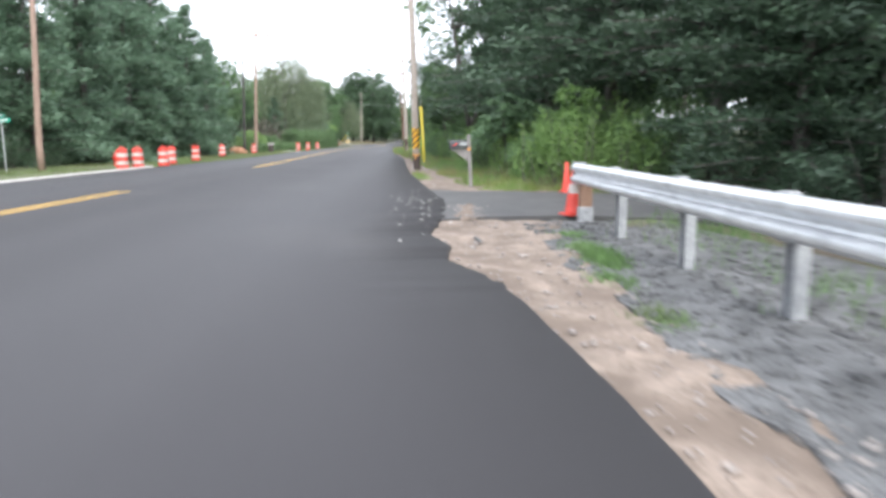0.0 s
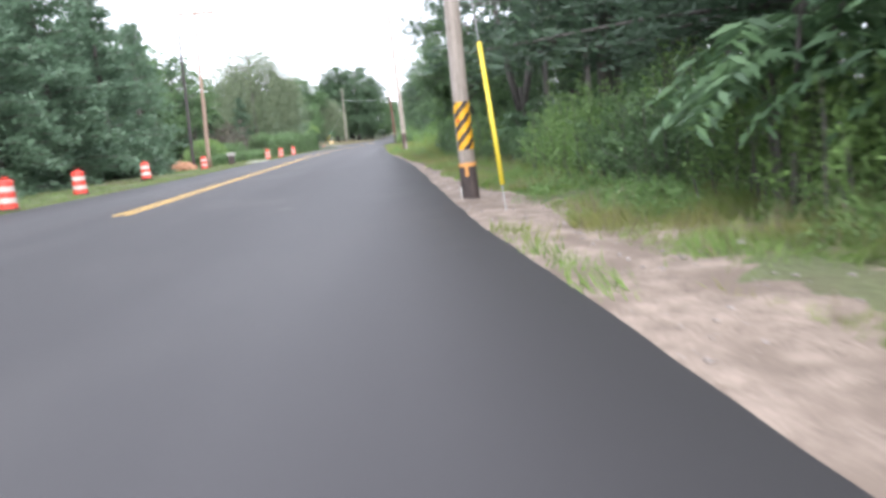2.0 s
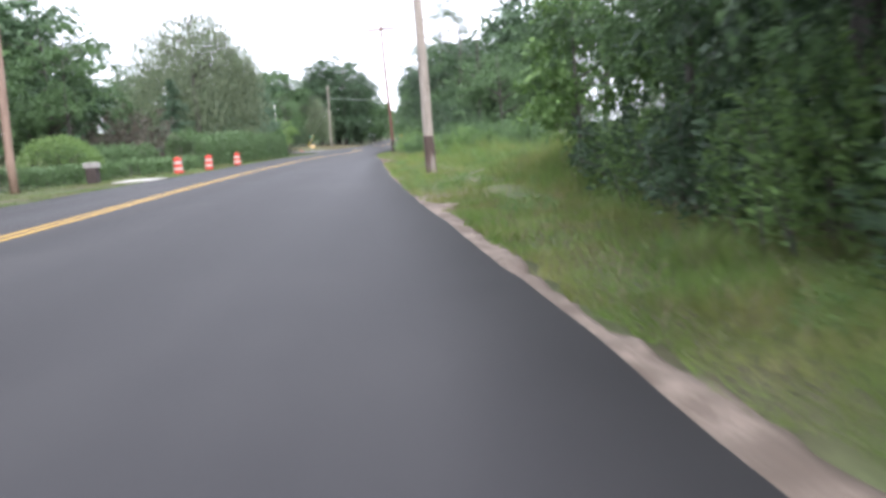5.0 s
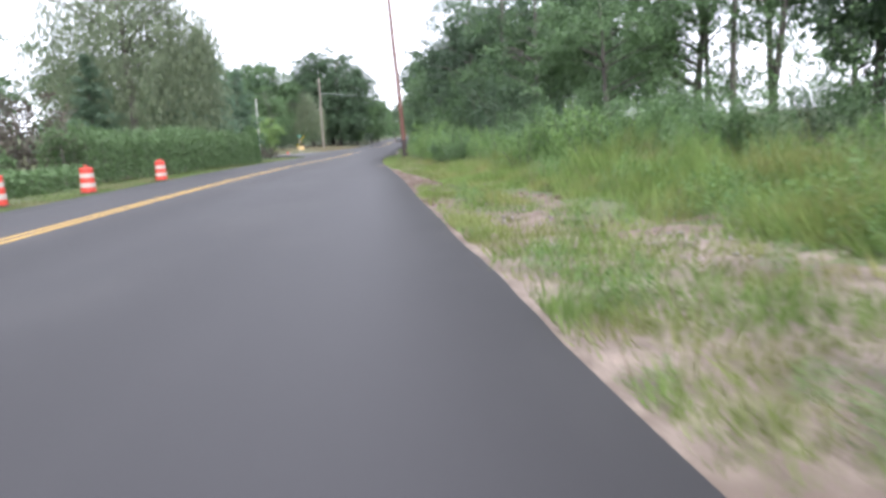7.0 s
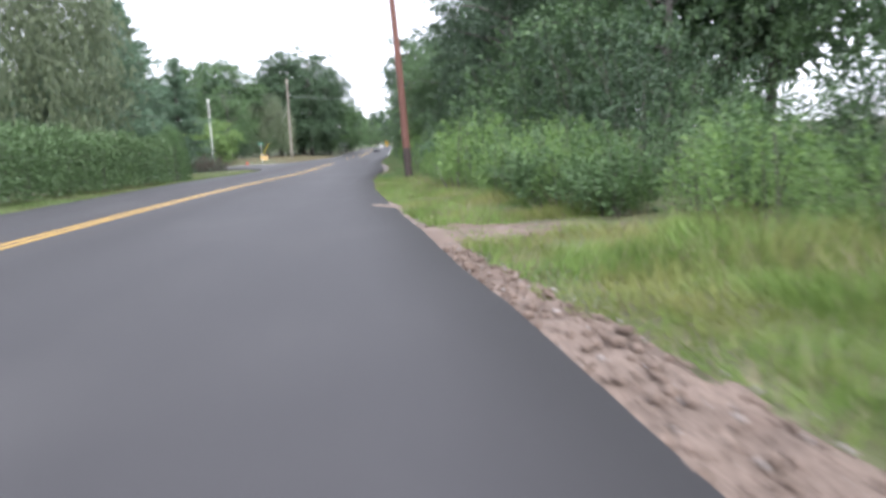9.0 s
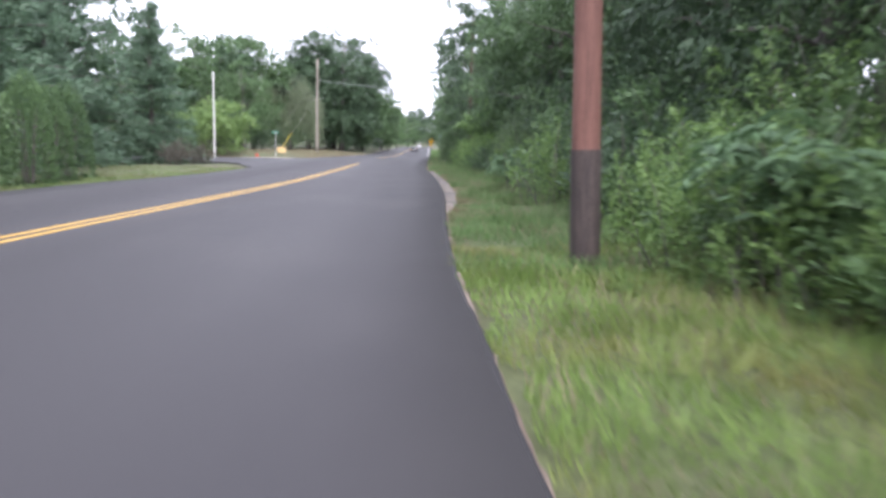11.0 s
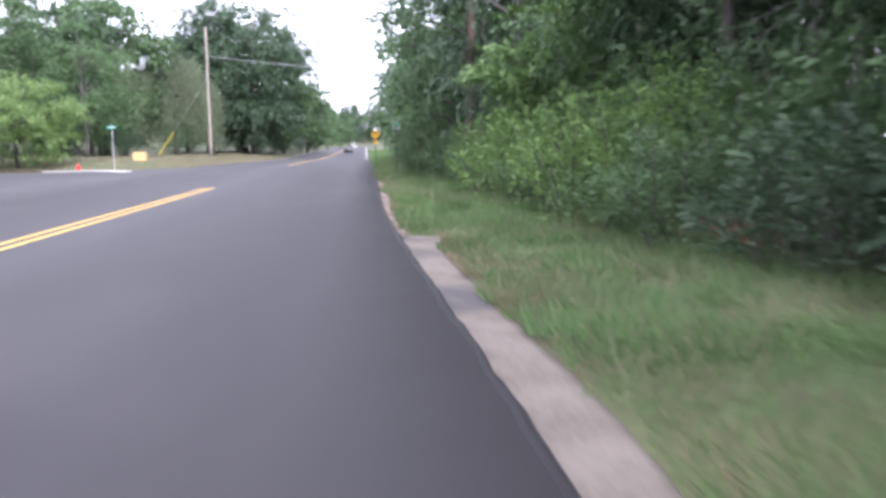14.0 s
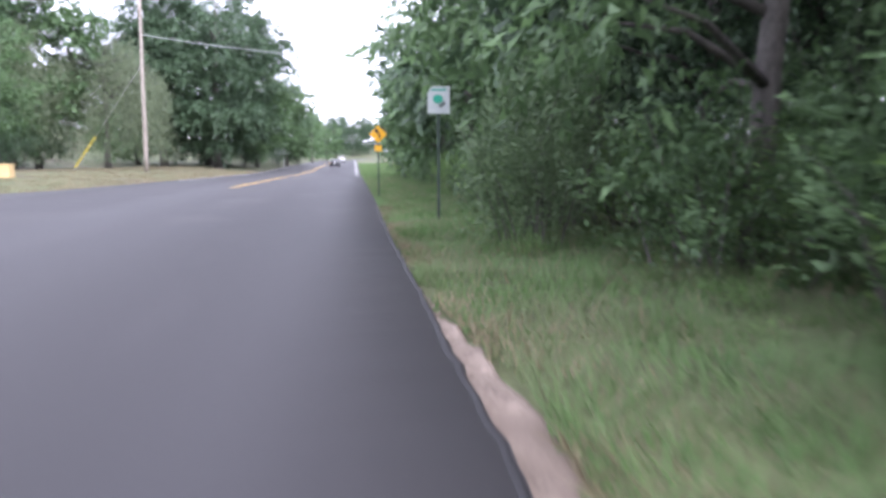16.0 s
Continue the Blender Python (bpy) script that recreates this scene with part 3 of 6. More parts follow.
slab("gravel_bed", [(line(EDGE_R, v) + np.interp(v, [-12, 3, 7, 10.5], [0.5, 0.55, 1.1, 1.75]) + 0.12 * noise.noise(Vector((v * 1.7, 5, 0))) + 0.08 * noise.noise(Vector((v * 6, 5, 0))), v) for v in np.arange(-12, 10.6, 0.25)] + [(11.0, 10.2), (11.6, 7), (12.0, 2), (12.2, -12)], -0.06, 0.3, M_GRAVEL, "bed of grey crushed stone under the guard rail", "gravel")

# stones: loose pebbles, too many to count
ST = np.random.default_rng(21)


def stones(name, n, place, size, mat, label):
    base = bmesh.new()
    bmesh.ops.create_icosphere(base, subdivisions=1, radius=1.0)
    bv = np.array([v.co for v in base.verts])
    bf = np.array([[v.index for v in f.verts] for f in base.faces])
    base.free()
    V, F = [], []
    for k in range(n):
        x, y, z = place(k)
        s = size[0] * (size[1] / size[0]) ** ST.uniform() ** 2
        sc = s * ST.uniform(0.6, 1.3, size=3) * np.array([1, 1, 0.6])
        a = ST.uniform(0, 6.28)
        r = np.array([[math.cos(a), -math.sin(a), 0], [math.sin(a), math.cos(a), 0], [0, 0, 1]])
        V.append((bv * (1 + ST.normal(size=bv.shape) * 0.12) * sc) @ r.T + (x, y, z + s * 0.15))
        F.append(bf + len(bv) * k)
    return tagged(new(name, np_mesh(name, np.concatenate(V), np.concatenate(F), [mat])), label, "stones", kind="stuff")


def on_gravel(k):
    y = ST.uniform(-4, 10.3)
    x = 8.8 + 2.4 * ST.uniform() ** 1.2
    return x, y, -0.06


def on_sand(k):
    y = ST.uniform(0, 10.4) if ST.uniform() < 0.3 else (ST.uniform(16.2, 46) if ST.uniform() < 0.55 else ST.uniform(60, 101))
    w = float(line(SAND_W, y))
    x = float(line(EDGE_R, y)) + ST.uniform(0.0, w + 0.1)
    return x, y, float(ground_z(x, y)) + 0.025


def on_road(k):
    y = ST.normal(13.0, 2.4)
    x = float(line(EDGE_R, 12)) - 0.48 + ST.normal(0, 0.32)
    return x, y, 0.0


stones("crushed_stones", 2600, on_gravel, (0.018, 0.06), M_GRAVEL, "grey crushed stones lying loose")
stones("pebbles", 2600, on_sand, (0.006, 0.03), M_STONE, "pale pebbles strewn on the sand")


def in_spill(k):
    f = ST.uniform()
    return 8.16 - 0.1 * f + ST.normal(0, 0.13), 12.8 - 2.3 * f, -0.012


def on_stony(k):
    y = ST.uniform(79, 94)
    return float(line(EDGE_R, y)) + ST.uniform(0.0, 1.0) * float(line(SAND_W, y)), y, float(ground_z(0, y)) + 0.03


def on_patch(k):
    x, y = ((8.0, 65.2), (7.2, 73.4), (5.6, 76.5))[k % 3]
    x, y = x + ST.normal(0, 0.4), y + ST.normal(0, 0.8)
    return x, y, float(ground_z(x, y)) + 0.04


def loose_stone(x, y, sx, sy, sz, mat, name, label, turn):
    """A single angular lump lying on the ground."""
    bm = bmesh.new()
    bmesh.ops.create_icosphere(bm, subdivisions=2, radius=1.0)
    for v in bm.verts:
        v.co *= 1 + 0.3 * noise.noise(v.co * 1.6 + Vector((x * 7, y * 3, 0))) + 0.3 * noise.noise(v.co * 3.7 + Vector((x * 5, y * 9, 2)))
    bmesh.ops.transform(bm, matrix=pose(x, y, float(ground_z(x, y)) + 0.035, 0, 0, turn) @ Matrix.Diagonal((sx, sy, sz, 1)), verts=bm.verts)
    return tagged(part(name, bm, mat), label, "stone")


loose_stone(7.98, 8.35, 0.035, 0.27, 0.012, M_DRIVE, "asphalt_chunk", "dark broken strip of asphalt lying in the sand", 4)
loose_stone(8.36, 7.15, 0.06, 0.03, 0.015, M_STONE, "pale_stone", "flat pale stone lying in the sand", 10)
loose_stone(8.33, 9.53, 0.04, 0.03, 0.02, M_STONE, "pale_stone", "small pale stone lying in the sand", 40)
loose_stone(9.05, 22.6, 0.06, 0.05, 0.04, M_STONE, "pale_stone", "small pale stone among the weeds", 70)
loose_stone(6.86, 41.9, 0.06, 0.035, 0.012, M_TAN, "yellow_scrap", "pale yellow scrap lying on the sand", 20)
stones("rubble", 240, in_spill, (0.008, 0.035), M_STONE, "broken pale rubble spilled on the driveway")
stones("shoulder_stones", 1200, on_stony, (0.012, 0.06), M_STONY, "brown and pinkish stones on the bare shoulder")
stones("grey_stones", 220, on_patch, (0.012, 0.05), M_STONE, "grey stones lying in the verge")
stones("spilled_gravel", 120, on_road, (0.006, 0.032), M_CHIP, "pale stones spilled on the asphalt")


def spill(name, cx, cy, rx, ry, seed, mat, label, turn=0.0, z=0.006, jag=1.0):
    """A thin uneven patch of loose material lying on the paving."""
    bm = bmesh.new()
    rings, n = [], 56
    for f, h in ((1.0, -0.012), (0.9, 0.004), (0.7, 0.012), (0.45, 0.016), (0.0, 0.018)):
        ring = []
        for k in range(n if f else 1):
            a = 2 * math.pi * k / n
            cs, sn = math.cos(a), math.sin(a)
            w = f * (1 + jag * 0.5 * noise.noise(Vector((cs * 1.6, sn * 1.6, seed))) + jag * 0.45 * noise.noise(Vector((cs * 5, sn * 5, seed))) + jag * 0.3 * noise.noise(Vector((cs * 13, sn * 13, seed))))
            h2 = h + (0.012 * noise.noise(Vector((cs * 6, sn * 6, f * 9 + seed))) if h > 0 else 0)
            x, y = rx * w * math.cos(a), ry * w * math.sin(a)
            c, sn = math.cos(radians(turn)), math.sin(radians(turn))
            ring.append(bm.verts.new((cx + x * c - y * sn, cy + x * sn + y * c, z + h2)))
        rings.append(ring)
    for a, b in zip(rings, rings[1:]):
        for k in range(n):
            if len(b) == 1:
                bm.faces.new((a[k], a[(k + 1) % n], b[0]))
            else:
                bm.faces.new((a[k], a[(k + 1) % n], b[(k + 1) % n], b[k]))
    return tagged(part(name, bm, mat, None, "", True), label, "sand", kind="structure")


for k in range(13):
    f = k / 12
    spill("sand_spill", 8.16 - 0.1 * f + ST.normal(0, 0.07), 12.7 - 2.2 * f + ST.normal(0, 0.08), ST.uniform(0.03, 0.10), ST.uniform(0.10, 0.28), 40 + k, M_SAND, "streak of pale sand and rubble on the driveway", ST.uniform(-10, 30), -0.008)
spill("sand_spill", 3.70, 100.55, 0.10, 0.66, 5, M_SAND, "tongue of pale sand washed on to the asphalt", 27, 0.006, 0.3)

spill("dusty_patch", 3.72, 29.85, 0.26, 0.22, 71, M_DRIVE, "pale dusty ring on the new asphalt", 0, -0.012, 0.25)

# kerb and pavement on the far side
ky = np.arange(-20, 33.1, 1.0)
strip("kerb", ky, line(EDGE_L, ky) - 0.25, line(EDGE_L, ky) - 0.04, 2, lambda x, y: 0.07 + 0 * x, [M_CONCRETE], "low pale concrete kerb", "kerb")
slab("kerb_ramp", [(-8.6, 186.9), (-9.8, 190.0), (-12.8, 191.6), (-15.2, 190.0), (-14.8, 189.0), (-12.0, 189.6), (-10.4, 188.0), (-9.2, 186.2)], 0.0, 0.3, M_CONCRETE, "pale new concrete kerb corner", "kerb")
slab("concrete_pad", [(-6.3, 78.5), (-6.4, 81.5), (-8.0, 81.5), (-8.0, 78.5)], 0.0, 0.2, M_CONCRETE, "pale concrete apron at the road's edge", "pavement")

# ---- guard rail ----
rail = thing("guard_rail", 9.78, 0, -0.05, "galvanised steel guard rail on posts beside the road", "guard rail")
# W-shaped section as (out from the posts towards the road, height)
W_SEC = [(0.0, 0.0), (0.03, 0.012), (0.078, 0.045), (0.082, 0.07), (0.078, 0.09), (0.01, 0.135), (0.0, 0.155), (0.01, 0.175), (0.078, 0.22), (0.082, 0.24), (0.078, 0.265), (0.03, 0.298), (0.0, 0.31)]


def w_beam(y0, y1, parent):
    bm = bmesh.new()
    cols = []
    for yy in (y0, y1):
        front = [bm.verts.new((-0.08 - d, yy, 0.565 + h)) for d, h in W_SEC]
        back = [bm.verts.new((-0.076 - d + 0.008, yy, 0.565 + h)) for d, h in W_SEC]
        cols.append((front, back))
    for s in (0, 1):
        a, b = cols[0][s], cols[1][s]
        for k in range(len(W_SEC) - 1):
            bm.faces.new((a[k], a[k + 1], b[k + 1], b[k]))
    for k in range(len(W_SEC) - 1):
        for c in cols:
            bm.faces.new((c[0][k], c[0][k + 1], c[1][k + 1], c[1][k]))
    for k in (0, -1):
        bm.faces.new((cols[0][0][k], cols[0][1][k], cols[1][1][k], cols[1][0][k]))
    bmesh.ops.recalc_face_normals(bm, faces=bm.faces)
    return part("beam", bm, M_GALV, parent)


for y0, y1 in ((-16.0, -8.4), (-8.4, -0.8), (-0.8, 6.45), (6.4, 10.55)):
    w_beam(y0, y1, rail)
bm = bmesh.new()
for k in range(9):
    a = math.pi * k / 8
    for zz in (0.55, 0.89):
        bm.verts.new((-0.12 + 0.1 * (1 - math.cos(a)) , 10.55 + 0.16 * math.sin(a), zz))
bm.verts.ensure_lookup_table()
for k in range(8):
    bm.faces.new((bm.verts[2 * k], bm.verts[2 * k + 1], bm.verts[2 * k + 3], bm.verts[2 * k + 2]))
bmesh.ops.solidify(bm, geom=bm.faces[:], thickness=0.006)
part("end_wing", bm, M_GALV, rail, "rounded steel end piece")
for yy in (-10.7, -8.8, -6.9, -5.0, -3.1, -1.2, 0.75, 2.65, 4.55, 6.45, 8.6):
    bm = box(0.10, 0.012, 1.2, (0.06, yy - 0.07, 0.25))
    box(0.10, 0.012, 1.2, (0.06, yy + 0.07, 0.25), bm=bm)
    box(0.012, 0.14, 1.2, (0.06, yy, 0.25), bm=bm)
    post = part("post", bm, M_GALV_DULL, rail)
    part("block", box(0.10, 0.14, 0.34, (-0.03, yy, 0.72), 0.008), M_GALV_DULL, post)
end_post = part("post", box(0.19, 0.15, 1.2, (0.03, 10.35, 0.23), 0.015), M_POSTWOOD, rail, "brown timber end post")
part("sleeve", box(0.21, 0.2, 0.32, (0.03, 10.35, 0.06), 0.01), M_GALV_DULL, end_post, "galvanised steel foot sleeve")

# ---- cones ----


def cone(x, y, z, h, banded):
    c = thing("traffic_cone", x, y, z, "orange traffic cone with a white collar on the driveway edge" if banded else "plain orange traffic cone beside the driveway", "traffic cone", turn=12)
    w = 1.0 if banded else 0.82
    bm = lathe([(0.14 * w, 0.03), (0.125 * w, 0.06), (0.10 * w, 0.24 * h / 0.7), (0.032, h), (0.026, h + 0.005)], 20)
    part("body", bm, M_ORANGE, c, smooth=True)
    part("base", box(0.34 * w, 0.34 * w, 0.03, (0, 0, 0.015), 0.012), M_ORANGE, c)
    if banded:
        part("collar", lathe([(0.088, 0.33 * h / 0.7), (0.068, 0.47 * h / 0.7)], 20, cap=False), M_REFLECT, c, "white reflective collar", True)
    return c


cone(9.74, 10.86, -0.012, 0.74, True)
cone(10.78, 16.05, -0.05, 0.70, False)

# ---- mailbox ----
mb = thing("mailbox", 8.66, 17.95, -0.05, "black mailbox on a grey weathered wooden post", "mailbox")
mb.matrix_world = pose(8.66, 17.95, -0.05, 0, -2.6, 0)
bm = box(0.088, 0.088, 1.3, (0, 0, 0.63), 0.008)
lathe([(0.03, 0), (0.05, 0.02), (0.055, 0.05), (0.03, 0.08), (0.008, 0.11)], 12, (0, 0, 1.28), bm)
post = part("post", bm, M_GREY_WOOD, mb)
part("arm", box(0.46, 0.09, 0.05, (-0.24, 0, 0.99), 0.006), M_GREY_WOOD, mb)
bm = bmesh.new()
tri_a = [bm.verts.new((x, -0.03, z)) for x, z in ((-0.40, 0.97), (-0.04, 0.97), (-0.04, 0.69))]
tri_b = [bm.verts.new((x, 0.03, z)) for x, z in ((-0.40, 0.97), (-0.04, 0.97), (-0.04, 0.69))]
bm.faces.new(tri_a)
bm.faces.new(tri_b)
for k in range(3):
    bm.faces.new((tri_a[k], tri_a[(k + 1) % 3], tri_b[(k + 1) % 3], tri_b[k]))
bmesh.ops.recalc_face_normals(bm, faces=bm.faces)
part("bracket", bm, M_GREY_WOOD, mb)
bm = bmesh.new()
prof = [(-0.09, 0), (0.09, 0), (0.09, 0.13)] + [(0.09 * math.cos(math.pi * k / 8), 0.13 + 0.09 * math.sin(math.pi * k / 8)) for k in range(1, 8)] + [(-0.09, 0.13)]
ra = [bm.verts.new((-0.50, a, 1.03 + b)) for a, b in prof]
rb = [bm.verts.new((-0.05, a, 1.03 + b)) for a, b in prof]
for k in range(len(prof)):
    bm.faces.new((ra[k], ra[(k + 1) % len(prof)], rb[(k + 1) % len(prof)], rb[k]))
bm.faces.new(ra)
bm.faces.new(rb)
bmesh.ops.recalc_face_normals(bm, faces=bm.faces)
shell = part("box", bm, M_BLACK, mb)
part("door", box(0.012, 0.19, 0.2, (-0.508, 0, 1.13), 0.004), M_BLACK, shell)
for k, w in enumerate((0.045, 0.04, 0.045)):
    part("number_bar", box(w, 0.004, 0.062, (-0.22 + k * 0.06, -0.094, 1.14)), M_SIGN, shell, "white plain bar")
bm = box(0.13, 0.005, 0.022, (-0.35, -0.096, 1.14), 0, (0, -35, 0))
part("flag", bm, M_RED, shell, "red flag stripe")
part("reflector", box(0.075, 0.012, 0.075, (-0.0, -0.050, 1.0), 0.02), M_MARK, post, "orange reflector")

# ---- utility poles ----


def pole(x, y, height, r0, mat, label, top_arm=0.0, butt=0.0, lean=(0.012, 0.0), arm_turn=0.0, tilt=0.0, foot=M_CREOSOTE):
    z = float(ground_z(x, y))
    p = thing("utility_pole", x, y, z, label, "utility pole", "utility poles along the road")
    p.matrix_world = pose(x, y, z, 0, tilt, 0)
    n = 9
    pts = [(lean[0] * max(0, h - 2.2) + 0.02 * math.sin(max(0, h - 2.2) * 0.7), lean[1] * h, h - 0.3) for h in np.linspace(0, height + 0.3, n)]
    part("shaft", tube(pts, [r0 * (1 - 0.38 * k / (n - 1)) for k in range(n)], 16), mat, p, smooth=True)
    tx, ty = lean[0] * height, lean[1] * height
    if butt:
        part("butt", lathe([(r0 + 0.004, -0.2), (r0 + 0.004, butt * 0.8), (r0 + 0.003, butt)], 16, cap=False), foot, p, "dark stained foot", True)
    if top_arm:
        a = part("crossarm", box(top_arm, 0.14, 0.2, (tx, ty - 0.13, height - 0.35), 0.008, (0, 0, arm_turn)), mat, p)
        for s in (-0.46, -0.24, 0.24, 0.46):
            c, sn = math.cos(radians(arm_turn)), math.sin(radians(arm_turn))
            part("insulator", lathe([(0.02, 0), (0.05, 0.03), (0.045, 0.08), (0.06, 0.11), (0.03, 0.16)], 8, (tx + s * top_arm * c, ty - 0.13 + s * top_arm * sn, height - 0.29)), M_DARK_STEEL, a)
        for s in (-1, 1):
            part("arm_brace", tube([(tx + s * 0.05, ty - 0.1, height - 1.05), (tx + s * top_arm * 0.32, ty - 0.14, height - 0.4)], 0.018, 6), M_GALV, p)
    return p


def wire(a, b, sag, r=0.012, label="thin overhead cable between poles"):
    pts = []
    for k in range(13):
        t = k / 12
        p = Vector(a).lerp(Vector(b), t)
        p.z -= sag * 4 * t * (1 - t)
        pts.append(p)
    return tagged(part("overhead_cable", tube(pts, r, 5), M_WIRE), label, "cable", "overhead cables")


hz = pole(7.26, 29.05, 11.5, 0.155, M_POLE_GREY, "grey weathered wooden utility pole with striped hazard sheeting", butt=0.62, tilt=-1.8)
# striped sheeting round the pole, z 0.90 to 1.75
bm = bmesh.new()
bk = bmesh.new()
seg, z0, z1 = 40, 0.90, 1.74
for s in range(seg):
    a0, a1 = 2 * math.pi * s / seg, 2 * math.pi * (s + 1) / seg
    rows_n = 42
    for r in range(rows_n):
        za, zb = z0 + (z1 - z0) * r / rows_n, z0 + (z1 - z0) * (r + 1) / rows_n
        stripe = ((za - 0.152 * (a0 - math.pi)) / 0.122) % 2
        t = bm if stripe < 1.08 else bk
        if not 1.13 * math.pi < a0 < 2.1 * math.pi:
            continue
        ring = [(0.1525 * math.cos(a), 0.1525 * math.sin(a), zz) for a, zz in ((a0, za), (a1, za), (a1, zb), (a0, zb))]
        t.faces.new([t.verts.new(c) for c in ring])
for b in (bm, bk):
    bmesh.ops.remove_doubles(b, verts=b.verts, dist=0.0005)
sheet = part("hazard_sheeting", bm, M_TAPE_Y, hz, "yellow reflective stripes")
part("black_stripes", bk, M_TAPE_K, sheet, "black stripes")
mark = part("spray_mark", lathe([(0.1605, 0.60), (0.1600, 0.665)], 20, cap=False), M_MARK, hz, "orange sprayed ring and stroke")
part("stroke", box(0.05, 0.012, 0.19, (-0.04, -0.154, 0.52), 0, (0, 0, -14)), M_MARK, mark)
part("conduit", tube([(-0.165, -0.03, -0.1), (-0.165, -0.03, 0.24)], 0.012, 8), M_WHITE, hz, "white plastic conduit")
part("tag", box(0.07, 0.006, 0.03, (-0.10, -0.13, 1.42), 0, (0, 0, -38)), M_ORANGE, hz, "small orange tag")
guy = thing("guy_wire", 7.56, 26.75, -0.06, "steel guy wire with a yellow plastic guard", "guy wire")
g_top = Vector((7.28 - 7.56, 29.0 - 26.75, 6.4))
gd = g_top.normalized()
part("wire", tube([(0, 0, -0.1), tuple(g_top)], 0.008, 6), M_GALV_DULL, guy)
part("guard", tube([tuple(gd * 0.42), tuple(gd * 2.72)], 0.034, 10), M_GUARD_Y, guy, "bright yellow plastic guard", True)

pole(6.3, 69.05, 11.2, 0.18, M_POLE_GREY, "tall grey weathered wooden utility pole with a dark foot", butt=1.35, lean=(0.0, 0), tilt=-1.6, foot=M_BUTT)
pole(5.2, 114.6, 12.3, 0.165, M_POLE_RED, "red-brown wooden utility pole with a crossarm and a dark foot", 2.6, butt=1.3, lean=(0.0, 0.0), tilt=-2.2)
pole(9.3, 165.5, 12.0, 0.16, M_POLE_BROWN, "red-brown wooden utility pole among the trees", 2.4)
lp = pole(-9.8, 31.8, 10.5, 0.15, M_POLE_TAN, "brown wooden utility pole on the grass verge", lean=(0.06, 0))
part("bracket", tube([(0, 0, 8.2), (0.7, -0.3, 8.9), (1.5, -0.6, 9.1)], 0.025, 6), M_GALV, lp)
lp2 = pole(-9.7, 73.6, 12.4, 0.16, M_POLE_TAN, "brown wooden utility pole with a crossarm and street lamp", 2.8, lean=(0.05, 0))
lamp = part("lamp_arm", tube([(0, 0, 8.6), (0.9, -0.1, 9.2), (2.0, -0.2, 9.35)], 0.03, 8), M_GALV, lp2)
part("lamp_head", box(0.55, 0.2, 0.13, (2.2, -0.2, 9.32), 0.05), M_GALV, lamp, "grey lamp head")
pole(-10.7, 72.7, 11.6, 0.14, M_POLE_DARK, "dark tarred wooden utility pole on the verge", lean=(0.04, 0))
pole(-11.0, 231.8, 16.2, 0.19, M_POLE_GREY, "brown wooden utility pole on the mown bank")
pole(-18.45, 190.6, 10.4, 0.105, M_WHITE, "white painted pole at the street corner")
wire((4.8, 114.5, 11.6), (6.0, 69.05, 10.9), 0.7)
wire((5.6, 114.5, 11.9), (-8.4, 73.6, 12.0), 0.6)
wire((6.0, 69.05, 10.9), (6.92, 29.05, 11.2), 0.7)
span = wire((-11.0, 231.8, 13.2), (16, 240, 12.6), 0.5, 0.025, "pale overhead cable crossing the road")
span.data.materials[0] = M_GALV
wire((4.8, 114.6, 11.6), (9.3, 165.5, 11.4), 0.8)

# ---- traffic drums ----


def drum():
    d = thing("traffic_drum", 0, 0, 0, "orange and white striped plastic traffic drum beside the road", "traffic drum", "traffic drums along the far verge")
    prof = [(0.270, 0.05), (0.270, 0.22), (0.262, 0.23), (0.260, 0.40), (0.252, 0.41), (0.250, 0.58), (0.242, 0.59), (0.240, 0.76), (0.232, 0.77), (0.230, 0.92), (0.20, 0.955), (0.09, 0.96)]
    body = part("body", lathe(prof, 22), M_ORANGE, d, smooth=False)
    for za, zb, r in ((0.235, 0.395, 0.266), (0.595, 0.755, 0.246)):
        part("white_band", lathe([(r, za), (r - 0.002, zb)], 22, cap=False), M_REFLECT, body, "white reflective band")
    part("handle", tube([(-0.1, 0, 0.95), (-0.08, 0, 1.03), (0.08, 0, 1.03), (0.1, 0, 0.95)], 0.022, 6), M_ORANGE, d)
    part("base_ring", lathe([(0.32, 0), (0.32, 0.04), (0.28, 0.06)], 22), M_RUBBER, d, "black rubber base ring")
    return d


DRUMS = [(-6.23, 31.96, 0, 0), (-5.99, 33.11, 0, 0), (-5.62, 35.4, 0, 0), (-6.44, 38.85, 2, 0), (-7.09, 45.18, 0, 0), (-8.42, 56.09, 9, -5), (-9.3, 70.6, 2, 0), (-7.71, 87.71, 0, 0), (-7.3, 93.0, -2, 0), (-7.18, 101.03, 0, 0)]
first = drum()
for k, (x, y, lx, ly) in enumerate(DRUMS):
    m = pose(x, y, float(ground_z(x, y)) + (0.03 if k in (5,) else 0.0), ly, lx, 17 * k)
    if k == 0:
        first.matrix_world = m
    else:
        d = copy_thing(first, m)
        if k == 5:
            d["label"] = "orange and white striped traffic drum leaning over"

# ---- signs ----


